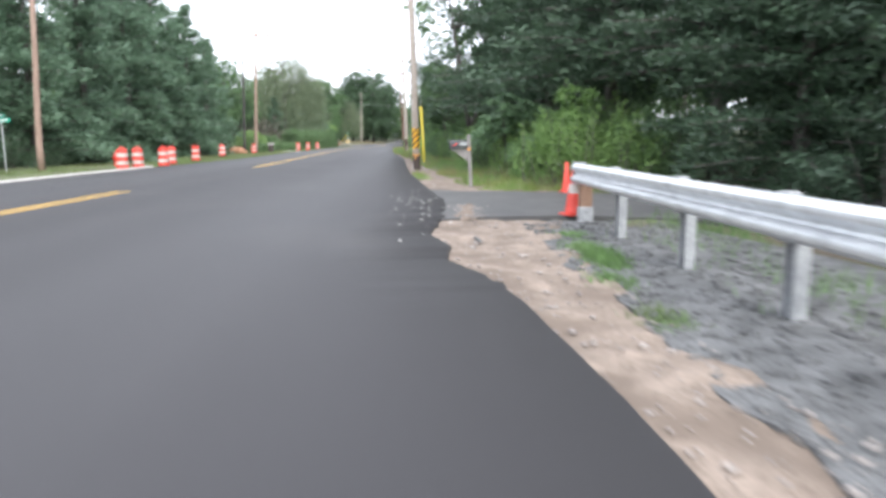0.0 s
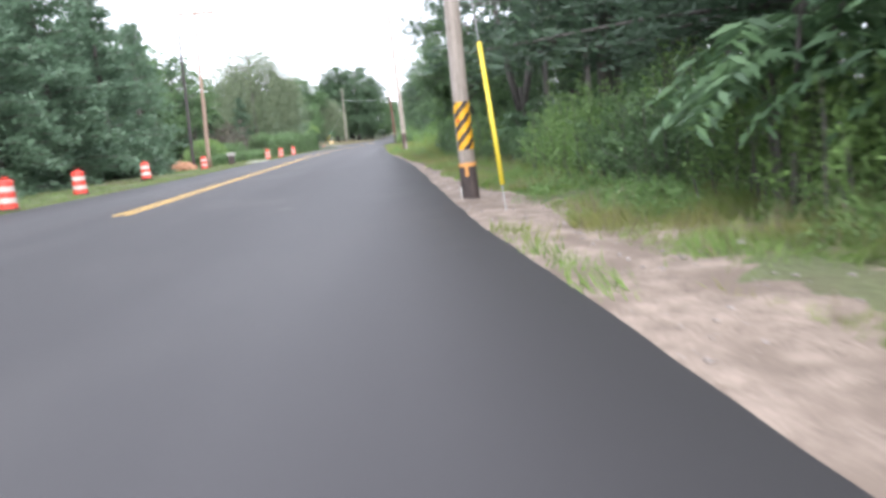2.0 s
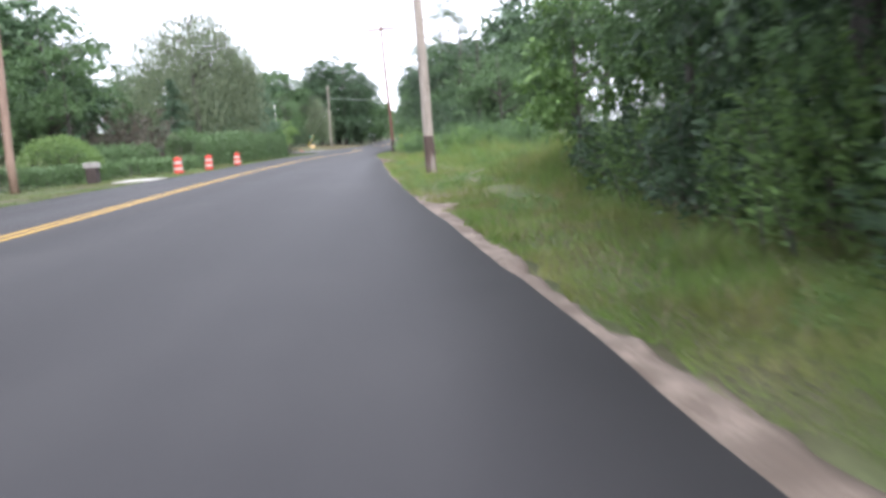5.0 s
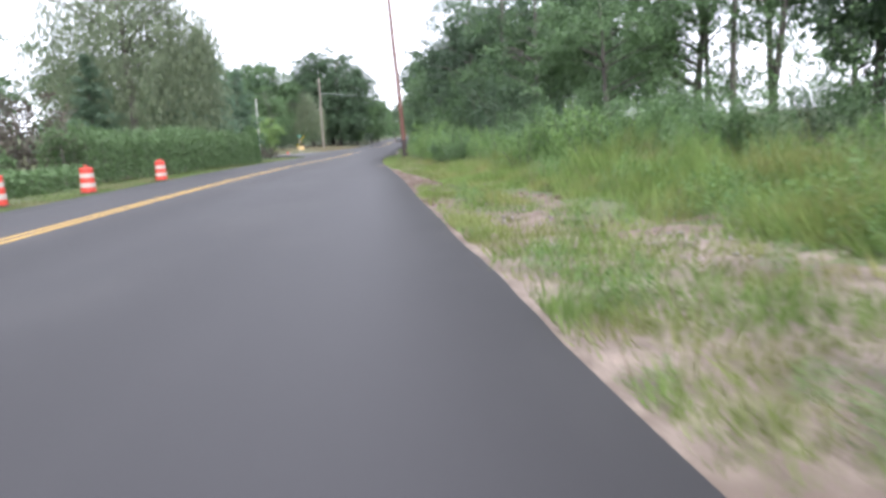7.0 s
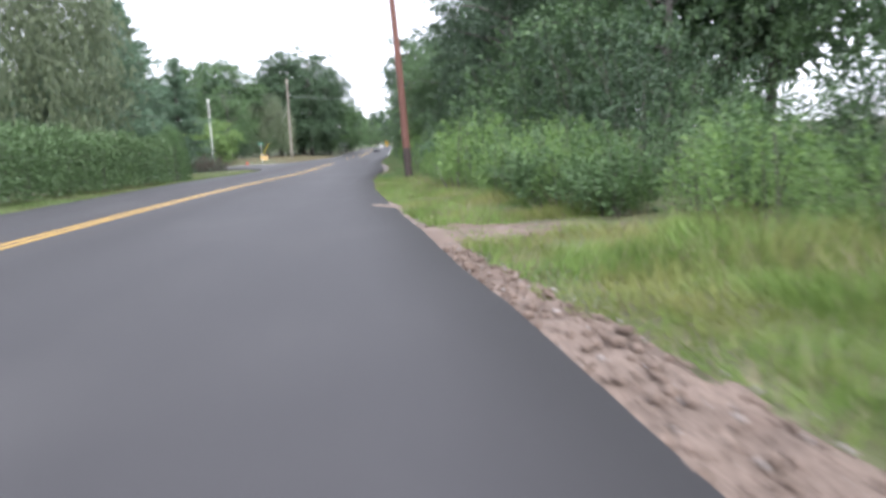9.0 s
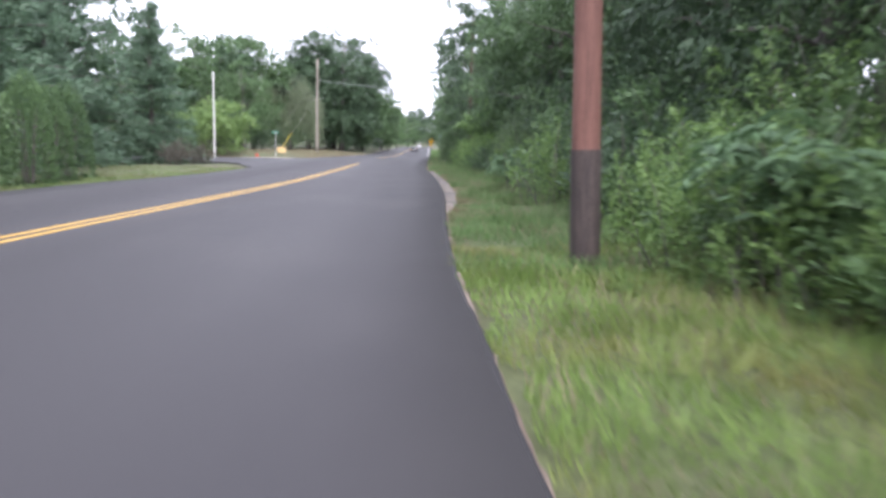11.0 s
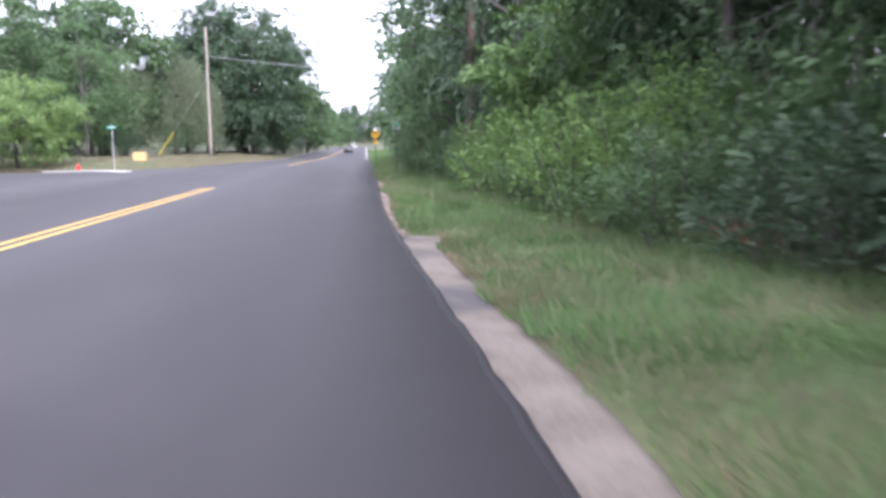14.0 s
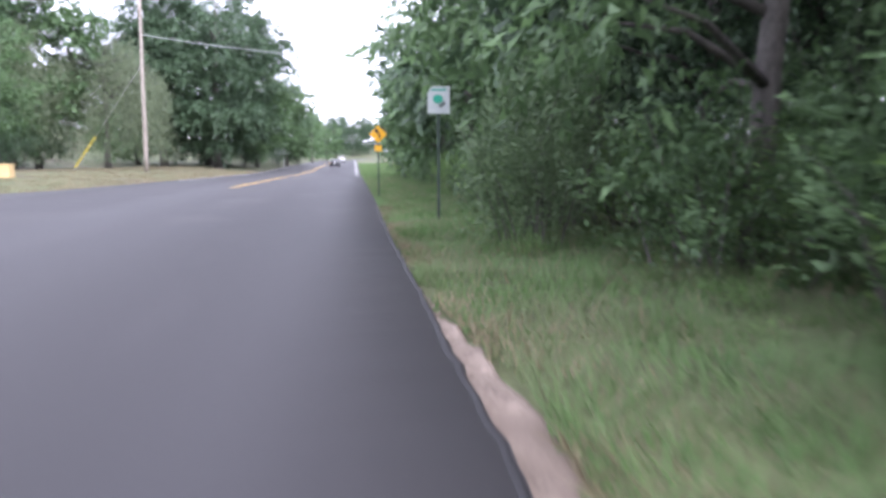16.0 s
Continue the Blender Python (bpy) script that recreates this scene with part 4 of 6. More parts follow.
def street_sign(x, y, h, blade_turn):
    z = float(ground_z(x, y))
    s = thing("street_sign", x, y, z, "green street name sign on a thin steel post", "street sign")
    part("post", tube([(0, 0, -0.2), (0, 0, h)], 0.03, 8), M_GALV, s)
    for k, tr in enumerate((blade_turn, blade_turn + 90)):
        b = part("blade", box(0.75, 0.012, 0.17, (0, 0, h + 0.1 + 0.19 * k), 0.004, (0, 0, tr)), M_GREEN_SIGN, s, "green name blade")
        part("letter_bar", box(0.5, 0.018, 0.06, (0, 0, h + 0.1 + 0.19 * k), 0, (0, 0, tr)), M_WHITE, b, "white plain bar")
    return s


street_sign(-10.9, 31.0, 2.15, 8)
street_sign(-12.0, 195.0, 3.2, 10)

sq = thing("community_sign", 7.72, 178.1, float(ground_z(7.72, 178.1)), "white square sign with a green emblem on a dark post", "road sign")
part("post", box(0.06, 0.05, 2.75, (0, 0.035, 1.3), 0.005), M_DARK_STEEL, sq)
plate = part("plate", box(0.50, 0.006, 0.60, (0, 0, 2.68), 0.0), M_SIGN, sq)
bm = bmesh.new()
bmesh.ops.create_uvsphere(bm, u_segments=16, v_segments=8, radius=1.0)
bmesh.ops.transform(bm, matrix=pose(-0.02, -0.006, 2.70) @ Matrix.Diagonal((0.12, 0.004, 0.10, 1)), verts=bm.verts)
part("emblem", bm, M_GREEN_SIGN, plate, "green emblem shape")
part("emblem_base", box(0.16, 0.006, 0.06, (0.08, -0.006, 2.58), 0, (0, -40, 0)), M_DARK_STEEL, plate, "dark emblem shape")
part("letter_bar", box(0.34, 0.006, 0.045, (0, -0.005, 2.90)), M_GREEN_SIGN, plate, "plain green bar")

dia = thing("warning_sign", 7.25, 188.4, float(ground_z(7.25, 188.4)), "yellow diamond warning sign with a black arrow", "road sign")
part("post", box(0.06, 0.05, 2.4, (0, 0.035, 1.1), 0.005), M_DARK_STEEL, dia)
plate = part("plate", box(0.46, 0.006, 0.46, (0, 0, 2.36), 0, (0, 45, 0)), M_TAPE_Y, dia)
bm = tube([(0.05, -0.006, 2.2), (0.05, -0.006, 2.34), (0.0, -0.006, 2.42), (-0.06, -0.006, 2.48)], 0.03, 6)
part("arrow", bm, M_TAPE_K, plate, "black bent arrow")
part("arrow_head", box(0.13, 0.008, 0.13, (-0.07, -0.006, 2.49), 0, (0, 25, 0)), M_TAPE_K, plate, "black arrow head")
part("advisory_plate", box(0.26, 0.006, 0.22, (0, 0, 1.84)), M_TAPE_Y, dia, "small yellow plate")

far = thing("road_sign", -1.5, 300, float(ground_z(-1.5, 300)), "small white rectangular sign far along the road", "road sign")
part("post", box(0.1, 0.08, 3.0, (0, 0.08, 1.4)), M_GALV, far)
part("plate", box(3.4, 0.02, 1.4, (0, 0, 2.9)), M_SIGN, far)

hy = thing("fire_hydrant", -14.1, 193.6, float(ground_z(-14.1, 193.6)), "red fire hydrant beside the kerb corner", "fire hydrant")
part("barrel", lathe([(0.17, -0.1), (0.17, 0.05), (0.11, 0.07), (0.11, 0.5), (0.14, 0.52), (0.14, 0.56), (0.12, 0.6), (0.08, 0.7), (0.03, 0.74)], 14), M_RED, hy, smooth=True)
for a in (0, 120, 240):
    part("nozzle", tube([(0, 0, 0.42), (0.2 * math.cos(radians(a)), 0.2 * math.sin(radians(a)), 0.42)], 0.06, 8), M_RED, hy)
hy2 = copy_thing(hy, pose(-8.4, 36.4, float(ground_z(-8.4, 36.4))))
hy2["label"] = "red fire hydrant on the grass verge"

ub = thing("utility_box", -13.25, 207.0, float(ground_z(-13.25, 207.0)), "tan utility box on the mown bank", "utility box")
part("body", box(1.1, 0.7, 0.75, (0, 0, 0.36), 0.03), M_TAN, ub)
part("lid", box(1.16, 0.76, 0.08, (0, 0, 0.77), 0.02), M_TAN, ub)
gz = float(ground_z(-17.6, 232.4))
g2 = thing("guy_wire", -17.6, 232.4, gz, "slanting guy wire with a yellow plastic guard", "guy wire")
part("wire", tube([(0, 0, -0.1), (6.6, -0.7, 9.6)], 0.01, 6), M_GALV, g2)
part("guard", tube([(0.1, 0, 0.2), (2.1, -0.2, 3.0)], 0.06, 8), M_GUARD_Y, g2, "yellow plastic guard")

wb = thing("mailbox", -9.6, 80.5, float(ground_z(-9.6, 80.5)), "pale grey mailbox on a dark pier beside a drive", "mailbox")
part("pier", box(0.5, 0.5, 0.8, (0, 0, 0.35), 0.04), M_CREOSOTE, wb, "dark stone pier")
part("box", box(0.7, 0.4, 0.28, (0, 0, 0.88), 0.05), M_CHIP, wb)

# heap of orange soil by the dark pole
bm = bmesh.new()
bmesh.ops.create_icosphere(bm, subdivisions=3, radius=1.0)
for v in bm.verts:
    k = 1 + 0.25 * noise.noise(v.co * 2.3)
    v.co = Vector((v.co.x * 1.1 * k, v.co.y * 1.0 * k, max(-0.1, v.co.z) * 0.7 * k))
heap = part("soil_heap", bm, M_MULCH)
heap.matrix_world = pose(-11.4, 71.8, float(ground_z(-11.4, 71.8)))
tagged(heap, "heap of loose orange soil beside the poles", "soil heap")

# ---- cars ----


def car(x, y, turn, mat, label, tall=False):
    z = float(rise(y))
    c = thing("car", x, y, z, label, "car", turn=turn)
    L, W = 4.4, 1.76
    # side outline: (y from rear to front, low z, high z, half width)
    if tall:
        secs = [(-2.2, 0.45, 1.05, 0.80), (-2.1, 0.30, 1.15, 0.86), (-1.2, 0.25, 1.15, 0.90), (0.6, 0.25, 1.12, 0.90), (1.7, 0.28, 1.02, 0.88), (2.15, 0.4, 0.9, 0.78)]
        cab = [(-2.05, 1.12, 0.80), (-1.75, 1.72, 0.66), (0.0, 1.76, 0.66), (1.0, 1.1, 0.78)]
    else:
        secs = [(-2.2, 0.42, 0.86, 0.76), (-2.08, 0.26, 0.99, 0.85), (-1.3, 0.2, 1.0, 0.89), (0.5, 0.2, 0.93, 0.89), (1.6, 0.24, 0.84, 0.87), (2.15, 0.36, 0.66, 0.72)]
        cab = [(-1.85, 0.97, 0.72), (-1.0, 1.36, 0.58), (0.1, 1.41, 0.58), (1.2, 0.92, 0.74)]
    bm = bmesh.new()
    rings = []
    for yy, lo, hi, w in secs:
        r = []
        for a, b in ((-0.92, lo), (-1, lo + 0.12), (-1, (lo + hi) / 2), (-0.96, hi - 0.06), (-0.85, hi), (0, hi + 0.03), (0.85, hi), (0.96, hi - 0.06), (1, (lo + hi) / 2), (1, lo + 0.12), (0.92, lo)):
            r.append(bm.verts.new((a * w, yy, b)))
        rings.append(r)
    for a, b in zip(rings, rings[1:]):
        for k in range(11):
            bm.faces.new((a[k], a[(k + 1) % 11], b[(k + 1) % 11], b[k]))
    bm.faces.new(rings[0])
    bm.faces.new(rings[-1])
    bmesh.ops.recalc_face_normals(bm, faces=bm.faces)
    body = part("body", bm, mat, c, smooth=True)
    bm = bmesh.new()
    rr = []
    for yy, zz, w in cab:
        rr.append([bm.verts.new((-w, yy, zz)), bm.verts.new((w, yy, zz))])
    lowz = 0.9
    base = [[bm.verts.new((-0.80, yy, lowz)), bm.verts.new((0.80, yy, lowz))] for yy, _, _ in cab]
    for k in range(3):
        bm.faces.new((rr[k][0], rr[k][1], rr[k + 1][1], rr[k + 1][0]))
        bm.faces.new((rr[k][0], rr[k + 1][0], base[k + 1][0], base[k][0]))
        bm.faces.new((rr[k][1], base[k][1], base[k + 1][1], rr[k + 1][1]))
    bmesh.ops.recalc_face_normals(bm, faces=bm.faces)
    part("cabin", bm, M_GLASS, c, "dark tinted windows")
    z1 = cab[1][1]
    part("roof", box(cab[1][2] * 2 + 0.04, cab[2][0] - cab[1][0], 0.05, (0, (cab[1][0] + cab[2][0]) / 2, z1 + 0.02), 0.02), mat, c)
    for sx in (-1, 1):
        part("tail_light", box(0.34, 0.06, 0.16, (sx * 0.60, -2.13, 0.84), 0.02), M_TAIL, body, "red tail light")
        part("wing_mirror", box(0.16, 0.08, 0.11, (sx * 0.95, 0.7, 0.98), 0.02), mat, body)
        for yy in (-1.32, 1.32):
            bm = tube([(sx * 0.62, yy, 0.32), (sx * 0.86, yy, 0.32)], 0.32, 20)
            wheel = part("wheel", bm, M_RUBBER, c)
            part("rim", tube([(sx * 0.80, yy, 0.32), (sx * 0.875, yy, 0.32)], 0.2, 14), M_GALV, wheel, "alloy rim")
    part("plate", box(0.32, 0.02, 0.15, (0, -2.2, 0.72)), M_WHITE, body, "plain pale number plate")
    part("bumper", box(1.5, 0.12, 0.2, (0, -2.16, 0.42), 0.04), mat, body)
    return c


car(8.1, 290.0, -3.2, M_CAR, "dark grey two-door car driving away on the road")
car(11.4, 352.0, -3.2, M_CARLIGHT, "silver pickup-like utility car far along the road", True)

# low heap of brown leaf litter under the brush
bm = bmesh.new()
bmesh.ops.create_icosphere(bm, subdivisions=3, radius=1.0)
for v in bm.verts:
    k = 1 + 0.3 * noise.noise(v.co * 2.1) + 0.15 * noise.noise(v.co * 6)
    v.co = Vector((v.co.x * 0.5 * k, v.co.y * 0.9 * k, max(-0.15, v.co.z) * 0.32 * k))
litter = part("leaf_litter", bm, M_MULCH)
litter.matrix_world = pose(9.15, 148.2, float(ground_z(9.15, 148.2)))
tagged(litter, "low heap of reddish brown leaf litter under the brush", "leaf litter")

# pale broken branch lying in the weeds
branch = part("fallen_branch", tube([(0, 0, 0.05), (0.45, 0.62, 0.16), (0.9, 1.3, 0.22)], [0.022, 0.018, 0.010], 7), M_POLE_GREY, smooth=True)
branch.matrix_world = pose(7.1, 66.5, float(ground_z(7.1, 66.5)))
tagged(branch, "pale broken branch lying in the weeds", "branch")

# ---- house behind the trees ----
hs = thing("house", -44, 208, float(ground_z(-44, 208)) - 0.2, "white sided house with a grey roof behind the trees", "house", turn=-20)
part("wall", box(12, 9, 5.6, (0, 0, 2.8)), M_SIDING, hs)
bm = bmesh.new()
rv = [bm.verts.new(p) for p in ((-6.5, -5, 5.5), (6.5, -5, 5.5), (6.5, 5, 5.5), (-6.5, 5, 5.5), (-6.5, 0, 8.3), (6.5, 0, 8.3))]
for fc in ((0, 1, 5, 4), (2, 3, 4, 5), (0, 4, 3), (1, 2, 5), (0, 3, 2, 1)):
    bm.faces.new([rv[k] for k in fc])
part("roof", bm, M_ROOF, hs)
for sx in (-3.6, 0, 3.6):
    for zz in (1.6, 4.2):
        w = part("window", box(1.2, 0.12, 1.4, (sx, -4.52, zz)), M_WHITE, hs, "white framed window")
        part("pane", box(1.0, 0.14, 1.2, (sx, -4.53, zz)), M_GLASS, w)

# ---- plants ----


def crown_mesh(name, rng, clumps, radius, per, leaf, wide, mat, flat=0.7, twigs=9):
    """Leaves along twigs that spread from the branch ends, outward and drooping at the tips."""
    C, D = [], []
    axis = np.mean(clumps, axis=0)
    for c, r in zip(clumps, radius):
        k = max(8, int(per * (r / np.mean(radius)) ** 2))
        out = (c - axis) * np.array([1, 1, 0.5])
        out /= np.linalg.norm(out) + 1e-9
        d = rng.normal(size=(twigs, 3)) * np.array([1, 1, 0.6]) + out * 0.75 + np.array([0, 0, 0.15])
        d /= np.linalg.norm(d, axis=1, keepdims=True)
        w = rng.integers(0, twigs, size=k)
        t = rng.uniform(0.05, 1.0, size=(k, 1)) ** 0.7
        reach = rng.uniform(0.75, 1.45, size=twigs)[w][:, None] * r
        p = c + d[w] * t * reach * np.array([1, 1, flat]) + rng.normal(size=(k, 3)) * r * 0.13 * (1.25 - t)
        p[:, 2] -= (0.3 * r * t ** 2)[:, 0]
        C.append(p)
        D.append(d[w] * 0.8 - np.array([0, 0, 0.25]) + rng.normal(size=(k, 3)) * 0.5)
    v, f = spray_leaves(rng, np.concatenate(C), np.concatenate(D), leaf, wide, 1.0, True)
    return np_mesh(name, v, f, [mat])


def limbs(rng, height, r0, clumps, n, bare=0.35, fork=0):
    """A tapered trunk, some of whose limbs reach for the clumps."""
    bend = rng.normal(size=2) * 0.35
    pts = [(bend[0] * (h / height) ** 2 + 0.06 * math.sin(h), bend[1] * (h / height) ** 2, h) for h in np.linspace(-0.2, height * 0.86, 8)]
    bm = tube(pts, [r0 * (1.25 if k == 0 else 1 - 0.85 * k / 7) for k in range(8)], 10)
    pick = rng.choice(len(clumps), size=min(n, len(clumps)), replace=False)
    for k in pick:
        c = clumps[k]
        h = max(height * bare, min(height * 0.8, c[2] - 0.35 * math.hypot(c[0], c[1])))
        t = h / height
        p0 = Vector((bend[0] * t * t, bend[1] * t * t, h))
        p2 = Vector(c)
        p1 = p0.lerp(p2, 0.5) + Vector((0, 0, 0.25))
        tube([p0, p1, p2], [r0 * (1 - 0.8 * t) * 0.5, r0 * 0.2, r0 * 0.06], 6, bm)
    return bm


def broad_tree(name, seed, height, spread, low, mat, label, n_clump=70, per=85, leaf=0.3, r0=0.2, flat=0.7):
    rng = np.random.default_rng(seed)
    t = thing(name, 0, 0, 0, label, "tree")
    C, R = [], []
    while len(C) < n_clump:
        p = rng.uniform(-1, 1, size=3)
        if not 0.25 < np.linalg.norm(p) < 0.94:
            continue
        p *= 1 + 0.18 * noise.noise(Vector(p) * 1.7 + Vector((seed, 0, 0)))
        q = np.array([p[0] * spread, p[1] * spread, low + (p[2] + 1) / 2 * (height - low)])
        if len(C) > 14 and min(np.linalg.norm(q - c) for c in C) > 0.36 * spread:
            continue
        C.append(q)
        R.append(spread * rng.uniform(0.17, 0.32))
    C = np.array(C)
    part("trunk", limbs(rng, height, r0, C, 16, max(0.2, low / height)), M_BARK, t, smooth=True)
    crown = new("crown", crown_mesh("crown", rng, C, R, per, leaf * 1.35, leaf * 0.85, mat, flat))
    crown.parent = t
    return t


def tall_tree(seed, height, spread, low, mat, label, forks, n_clump=46, per=80, leaf=0.24, r0=0.19):
    """A tree with bare forking stems and a high, open crown."""
    rng = np.random.default_rng(seed)
    t = thing("broadleaf_tree", 0, 0, 0, label, "tree")
    C, R = [], []
    while len(C) < n_clump:
        p = rng.uniform(-1, 1, size=3)
        if 0.2 < np.linalg.norm(p) < 0.95:
            if len(C) > 6 and min(math.hypot((p[0] - c[0] / spread), (p[1] - c[1] / spread)) for c in C) > 0.4:
                continue
            C.append((p[0] * spread, p[1] * spread, low + (p[2] + 1) / 2 * (height - low)))
            R.append(spread * rng.uniform(0.14, 0.27))
    C = np.array(C)
    bm = bmesh.new()
    if forks > 1:
        tube([(0, 0, -0.3), (0.02, 0, 0.5), (0.05, 0.05, 1.6), (0.05, 0.05, 2.6)], [r0 * 1.35, r0 * 1.05, r0 * 0.95, r0 * 0.5], 10, bm)
    stems = []
    for k in range(forks):
        a = 0.3 + 6.28 * k / forks
        out = 0.0 if forks == 1 else 0.75
        z0 = -0.3 if forks == 1 else 1.5
        pts = [Vector((out * math.cos(a) * s ** 0.8 * height * 0.16 + 0.05, out * math.sin(a) * s ** 0.8 * height * 0.16 + 0.1 * math.sin(5 * s), z0 + (height * 0.85 - z0) * s)) for s in (0, 0.15, 0.35, 0.6, 0.85, 1)]
        r = r0 * (1.0 if forks == 1 else 0.8)
        tube(pts, [r * q for q in ((1.3 if forks == 1 else 1.0), 0.9, 0.75, 0.5, 0.25, 0.08)], 9, bm)
        stems.append(pts)
    for k in rng.choice(len(C), size=18, replace=False):
        pts = stems[k % forks]
        p0 = min(pts[1:-1], key=lambda q: abs(q.z - (C[k][2] - 1.2)))
        p2 = Vector(C[k])
        tube([p0, p0.lerp(p2, 0.5) + Vector((0, 0, 0.3)), p2], [r0 * 0.3, r0 * 0.17, r0 * 0.05], 6, bm)
    part("trunk", bm, M_BARK, t, smooth=True)
    crown = new("crown", crown_mesh("crown", rng, C, R, per, leaf * 1.35, leaf * 0.85, mat, 0.7))
    crown.parent = t
    return t


def pine_tree(seed, height, spread, low, label, mat=None, tufts=2, needle=(0.5, 0.2)):
    """Whorls of near-level boughs with tufts of needles."""
    rng = np.random.default_rng(seed)
    t = thing("pine_tree", 0, 0, 0, label, "tree")
    bm = tube([(0, 0, -0.2), (0.05, 0, height * 0.5), (0.1, 0.05, height)], [0.22, 0.14, 0.02], 10)
    P, D = [], []
    z = low
    while z < height - 0.3:
        f = (z - low) / (height - low)
        reach = spread * (1 - f) ** 0.75 * rng.uniform(0.8, 1.1) + 0.25
        for k in range(rng.integers(4, 7)):
            a = rng.uniform(0, 6.28)
            ln = reach * rng.uniform(0.6, 1.1)
            way = np.array([math.cos(a), math.sin(a), 0.05 + 0.35 * f])
            tip = np.array([0, 0, z]) + way * ln - np.array([0, 0, 0.12 * ln])
            tube([(0, 0, z), tuple((np.array([0, 0, z]) + tip) / 2 + np.array([0, 0, 0.1])), tuple(tip)], [0.05 * (1 - f) + 0.015, 0.03, 0.008], 4, bm)
            side = np.array([-math.sin(a), math.cos(a), 0])
            n = int(15 * ln) + 8
            s = rng.uniform(0.15, 1.05, size=n)
            w = rng.normal(size=n) * 0.32 * (0.4 + ln * 0.25) * (1.2 - s * 0.5)
            p = np.array([0, 0, z]) + way * (s * ln)[:, None] + side * w[:, None]
            p[:, 2] += rng.normal(size=n) * 0.09 - 0.12 * ln * s ** 2
            P.append(p)
            D.append(np.tile(way * 0.7 + np.array([0, 0, 0.1]), (n, 1)) + side * np.sign(w)[:, None] * 0.6)
        z += rng.uniform(0.32, 0.6)
    P, D = np.concatenate(P), np.concatenate(D)
    # needle tufts at each place
    P = np.repeat(P, tufts, 0) + rng.normal(size=(len(P) * tufts, 3)) * 0.14
    D = np.repeat(D, tufts, 0)
    v, f = drop_leaves(rng, P, needle[0], needle[1], D, True)
    part("trunk", bm, M_BARK, t, smooth=True)
    crown = new("crown", np_mesh("crown", v, f, [mat or L_PINE]))
    crown.parent = t
    return t


def willow_tree(seed, height, spread, label):
    rng = np.random.default_rng(seed)
    t = thing("willow_tree", 0, 0, 0, label, "tree")
    tops = []
    for k in range(125):
        a, r = rng.uniform(0, 6.28), spread * math.sqrt(rng.uniform(0.02, 1))
        tops.append((r * math.cos(a), r * math.sin(a), height * (1 - 0.45 * (r / spread) ** 2) * rng.uniform(0.82, 1.0)))
    P, D = [], []
    for c in tops:
        n = 190
        drop = rng.uniform(0, 1, size=n) ** 0.8 * rng.uniform(2.5, max(3.0, c[2] - 0.6))
        p = np.array(c) + rng.normal(size=(n, 3)) * np.array([0.55, 0.55, 0.3])
        p[:, 2] -= drop
        P.append(p)
        D.append(np.tile([0, 0, -1.0], (n, 1)))
    P, D = np.concatenate(P), np.concatenate(D)
    v, f = drop_leaves(rng, P, 0.36, 0.10, D, True)
    part("trunk", limbs(rng, height * 0.95, 0.35, np.array(tops), 26, 0.25), M_BARK, t, smooth=True)
    crown = new("crown", np_mesh("crown", v, f, [L_WILLOW]))
    crown.parent = t
    return t


def shrub(seed, height, spread, mat, label, stems=34, per=70, leaf=0.10, name="shrub", upright=0.4, slim=0.5, tri=True):
    """A bush of arching shoots with leafy side twigs: a ragged outline and dark gaps."""
    rng = np.random.default_rng(seed)
    t = thing(name, 0, 0, 0, label, "shrub")
    bm = bmesh.new()
    C, D = [], []
    for k in range(stems):
        a = rng.uniform(0, 6.28)
        r = spread * math.sqrt(rng.uniform(0.0, 1.0))
        h = height * (1 - 0.5 * (r / spread) ** 2) * rng.uniform(0.62, 1.12)
        out = np.array([math.cos(a), math.sin(a), 0])
        foot = out * r * (0.15 + 0.6 * upright) + rng.normal(size=3) * np.array([0.12, 0.12, 0]) * spread
        tip = out * r + np.array([0, 0, h]) + rng.normal(size=3) * 0.05 * spread
        knee = foot * 0.45 + tip * 0.55 + np.array([0, 0, h * 0.16])
        if k < 14:
            tube([tuple(foot - np.array([0, 0, 0.1])), tuple(knee), tuple(tip)], [0.02, 0.012, 0.004], 4, bm)
        u = rng.uniform(0.06, 1.0, size=(per, 1)) ** 0.85
        p = foot * (1 - u) ** 2 + 2 * knee * u * (1 - u) + tip * u ** 2
        way = 2 * (knee - foot) * (1 - u) + 2 * (tip - knee) * u
        way /= np.linalg.norm(way, axis=1, keepdims=True) + 1e-9
        twigs = rng.normal(size=(7, 3)) * np.array([1, 1, 0.45]) + np.array([0, 0, 0.3])
        twigs /= np.linalg.norm(twigs, axis=1, keepdims=True)
        w = twigs[rng.integers(0, 7, size=per)]
        p = p + w * rng.uniform(0, 1, size=(per, 1)) * (1.12 - u) * (0.2 + 0.2 * height) * (1.2 - 0.5 * upright)
        p[:, 2] = np.maximum(p[:, 2], 0.03)
        C.append(p)
        D.append(w + way * 0.5)
    part("branchwork", bm, M_BARK, t)
    v, f = spray_leaves(rng, np.concatenate(C), np.concatenate(D), leaf, leaf * slim, 0.9, tri)
    crown = new("foliage", np_mesh("foliage", v, f, [mat]))
    crown.parent = t
    return t


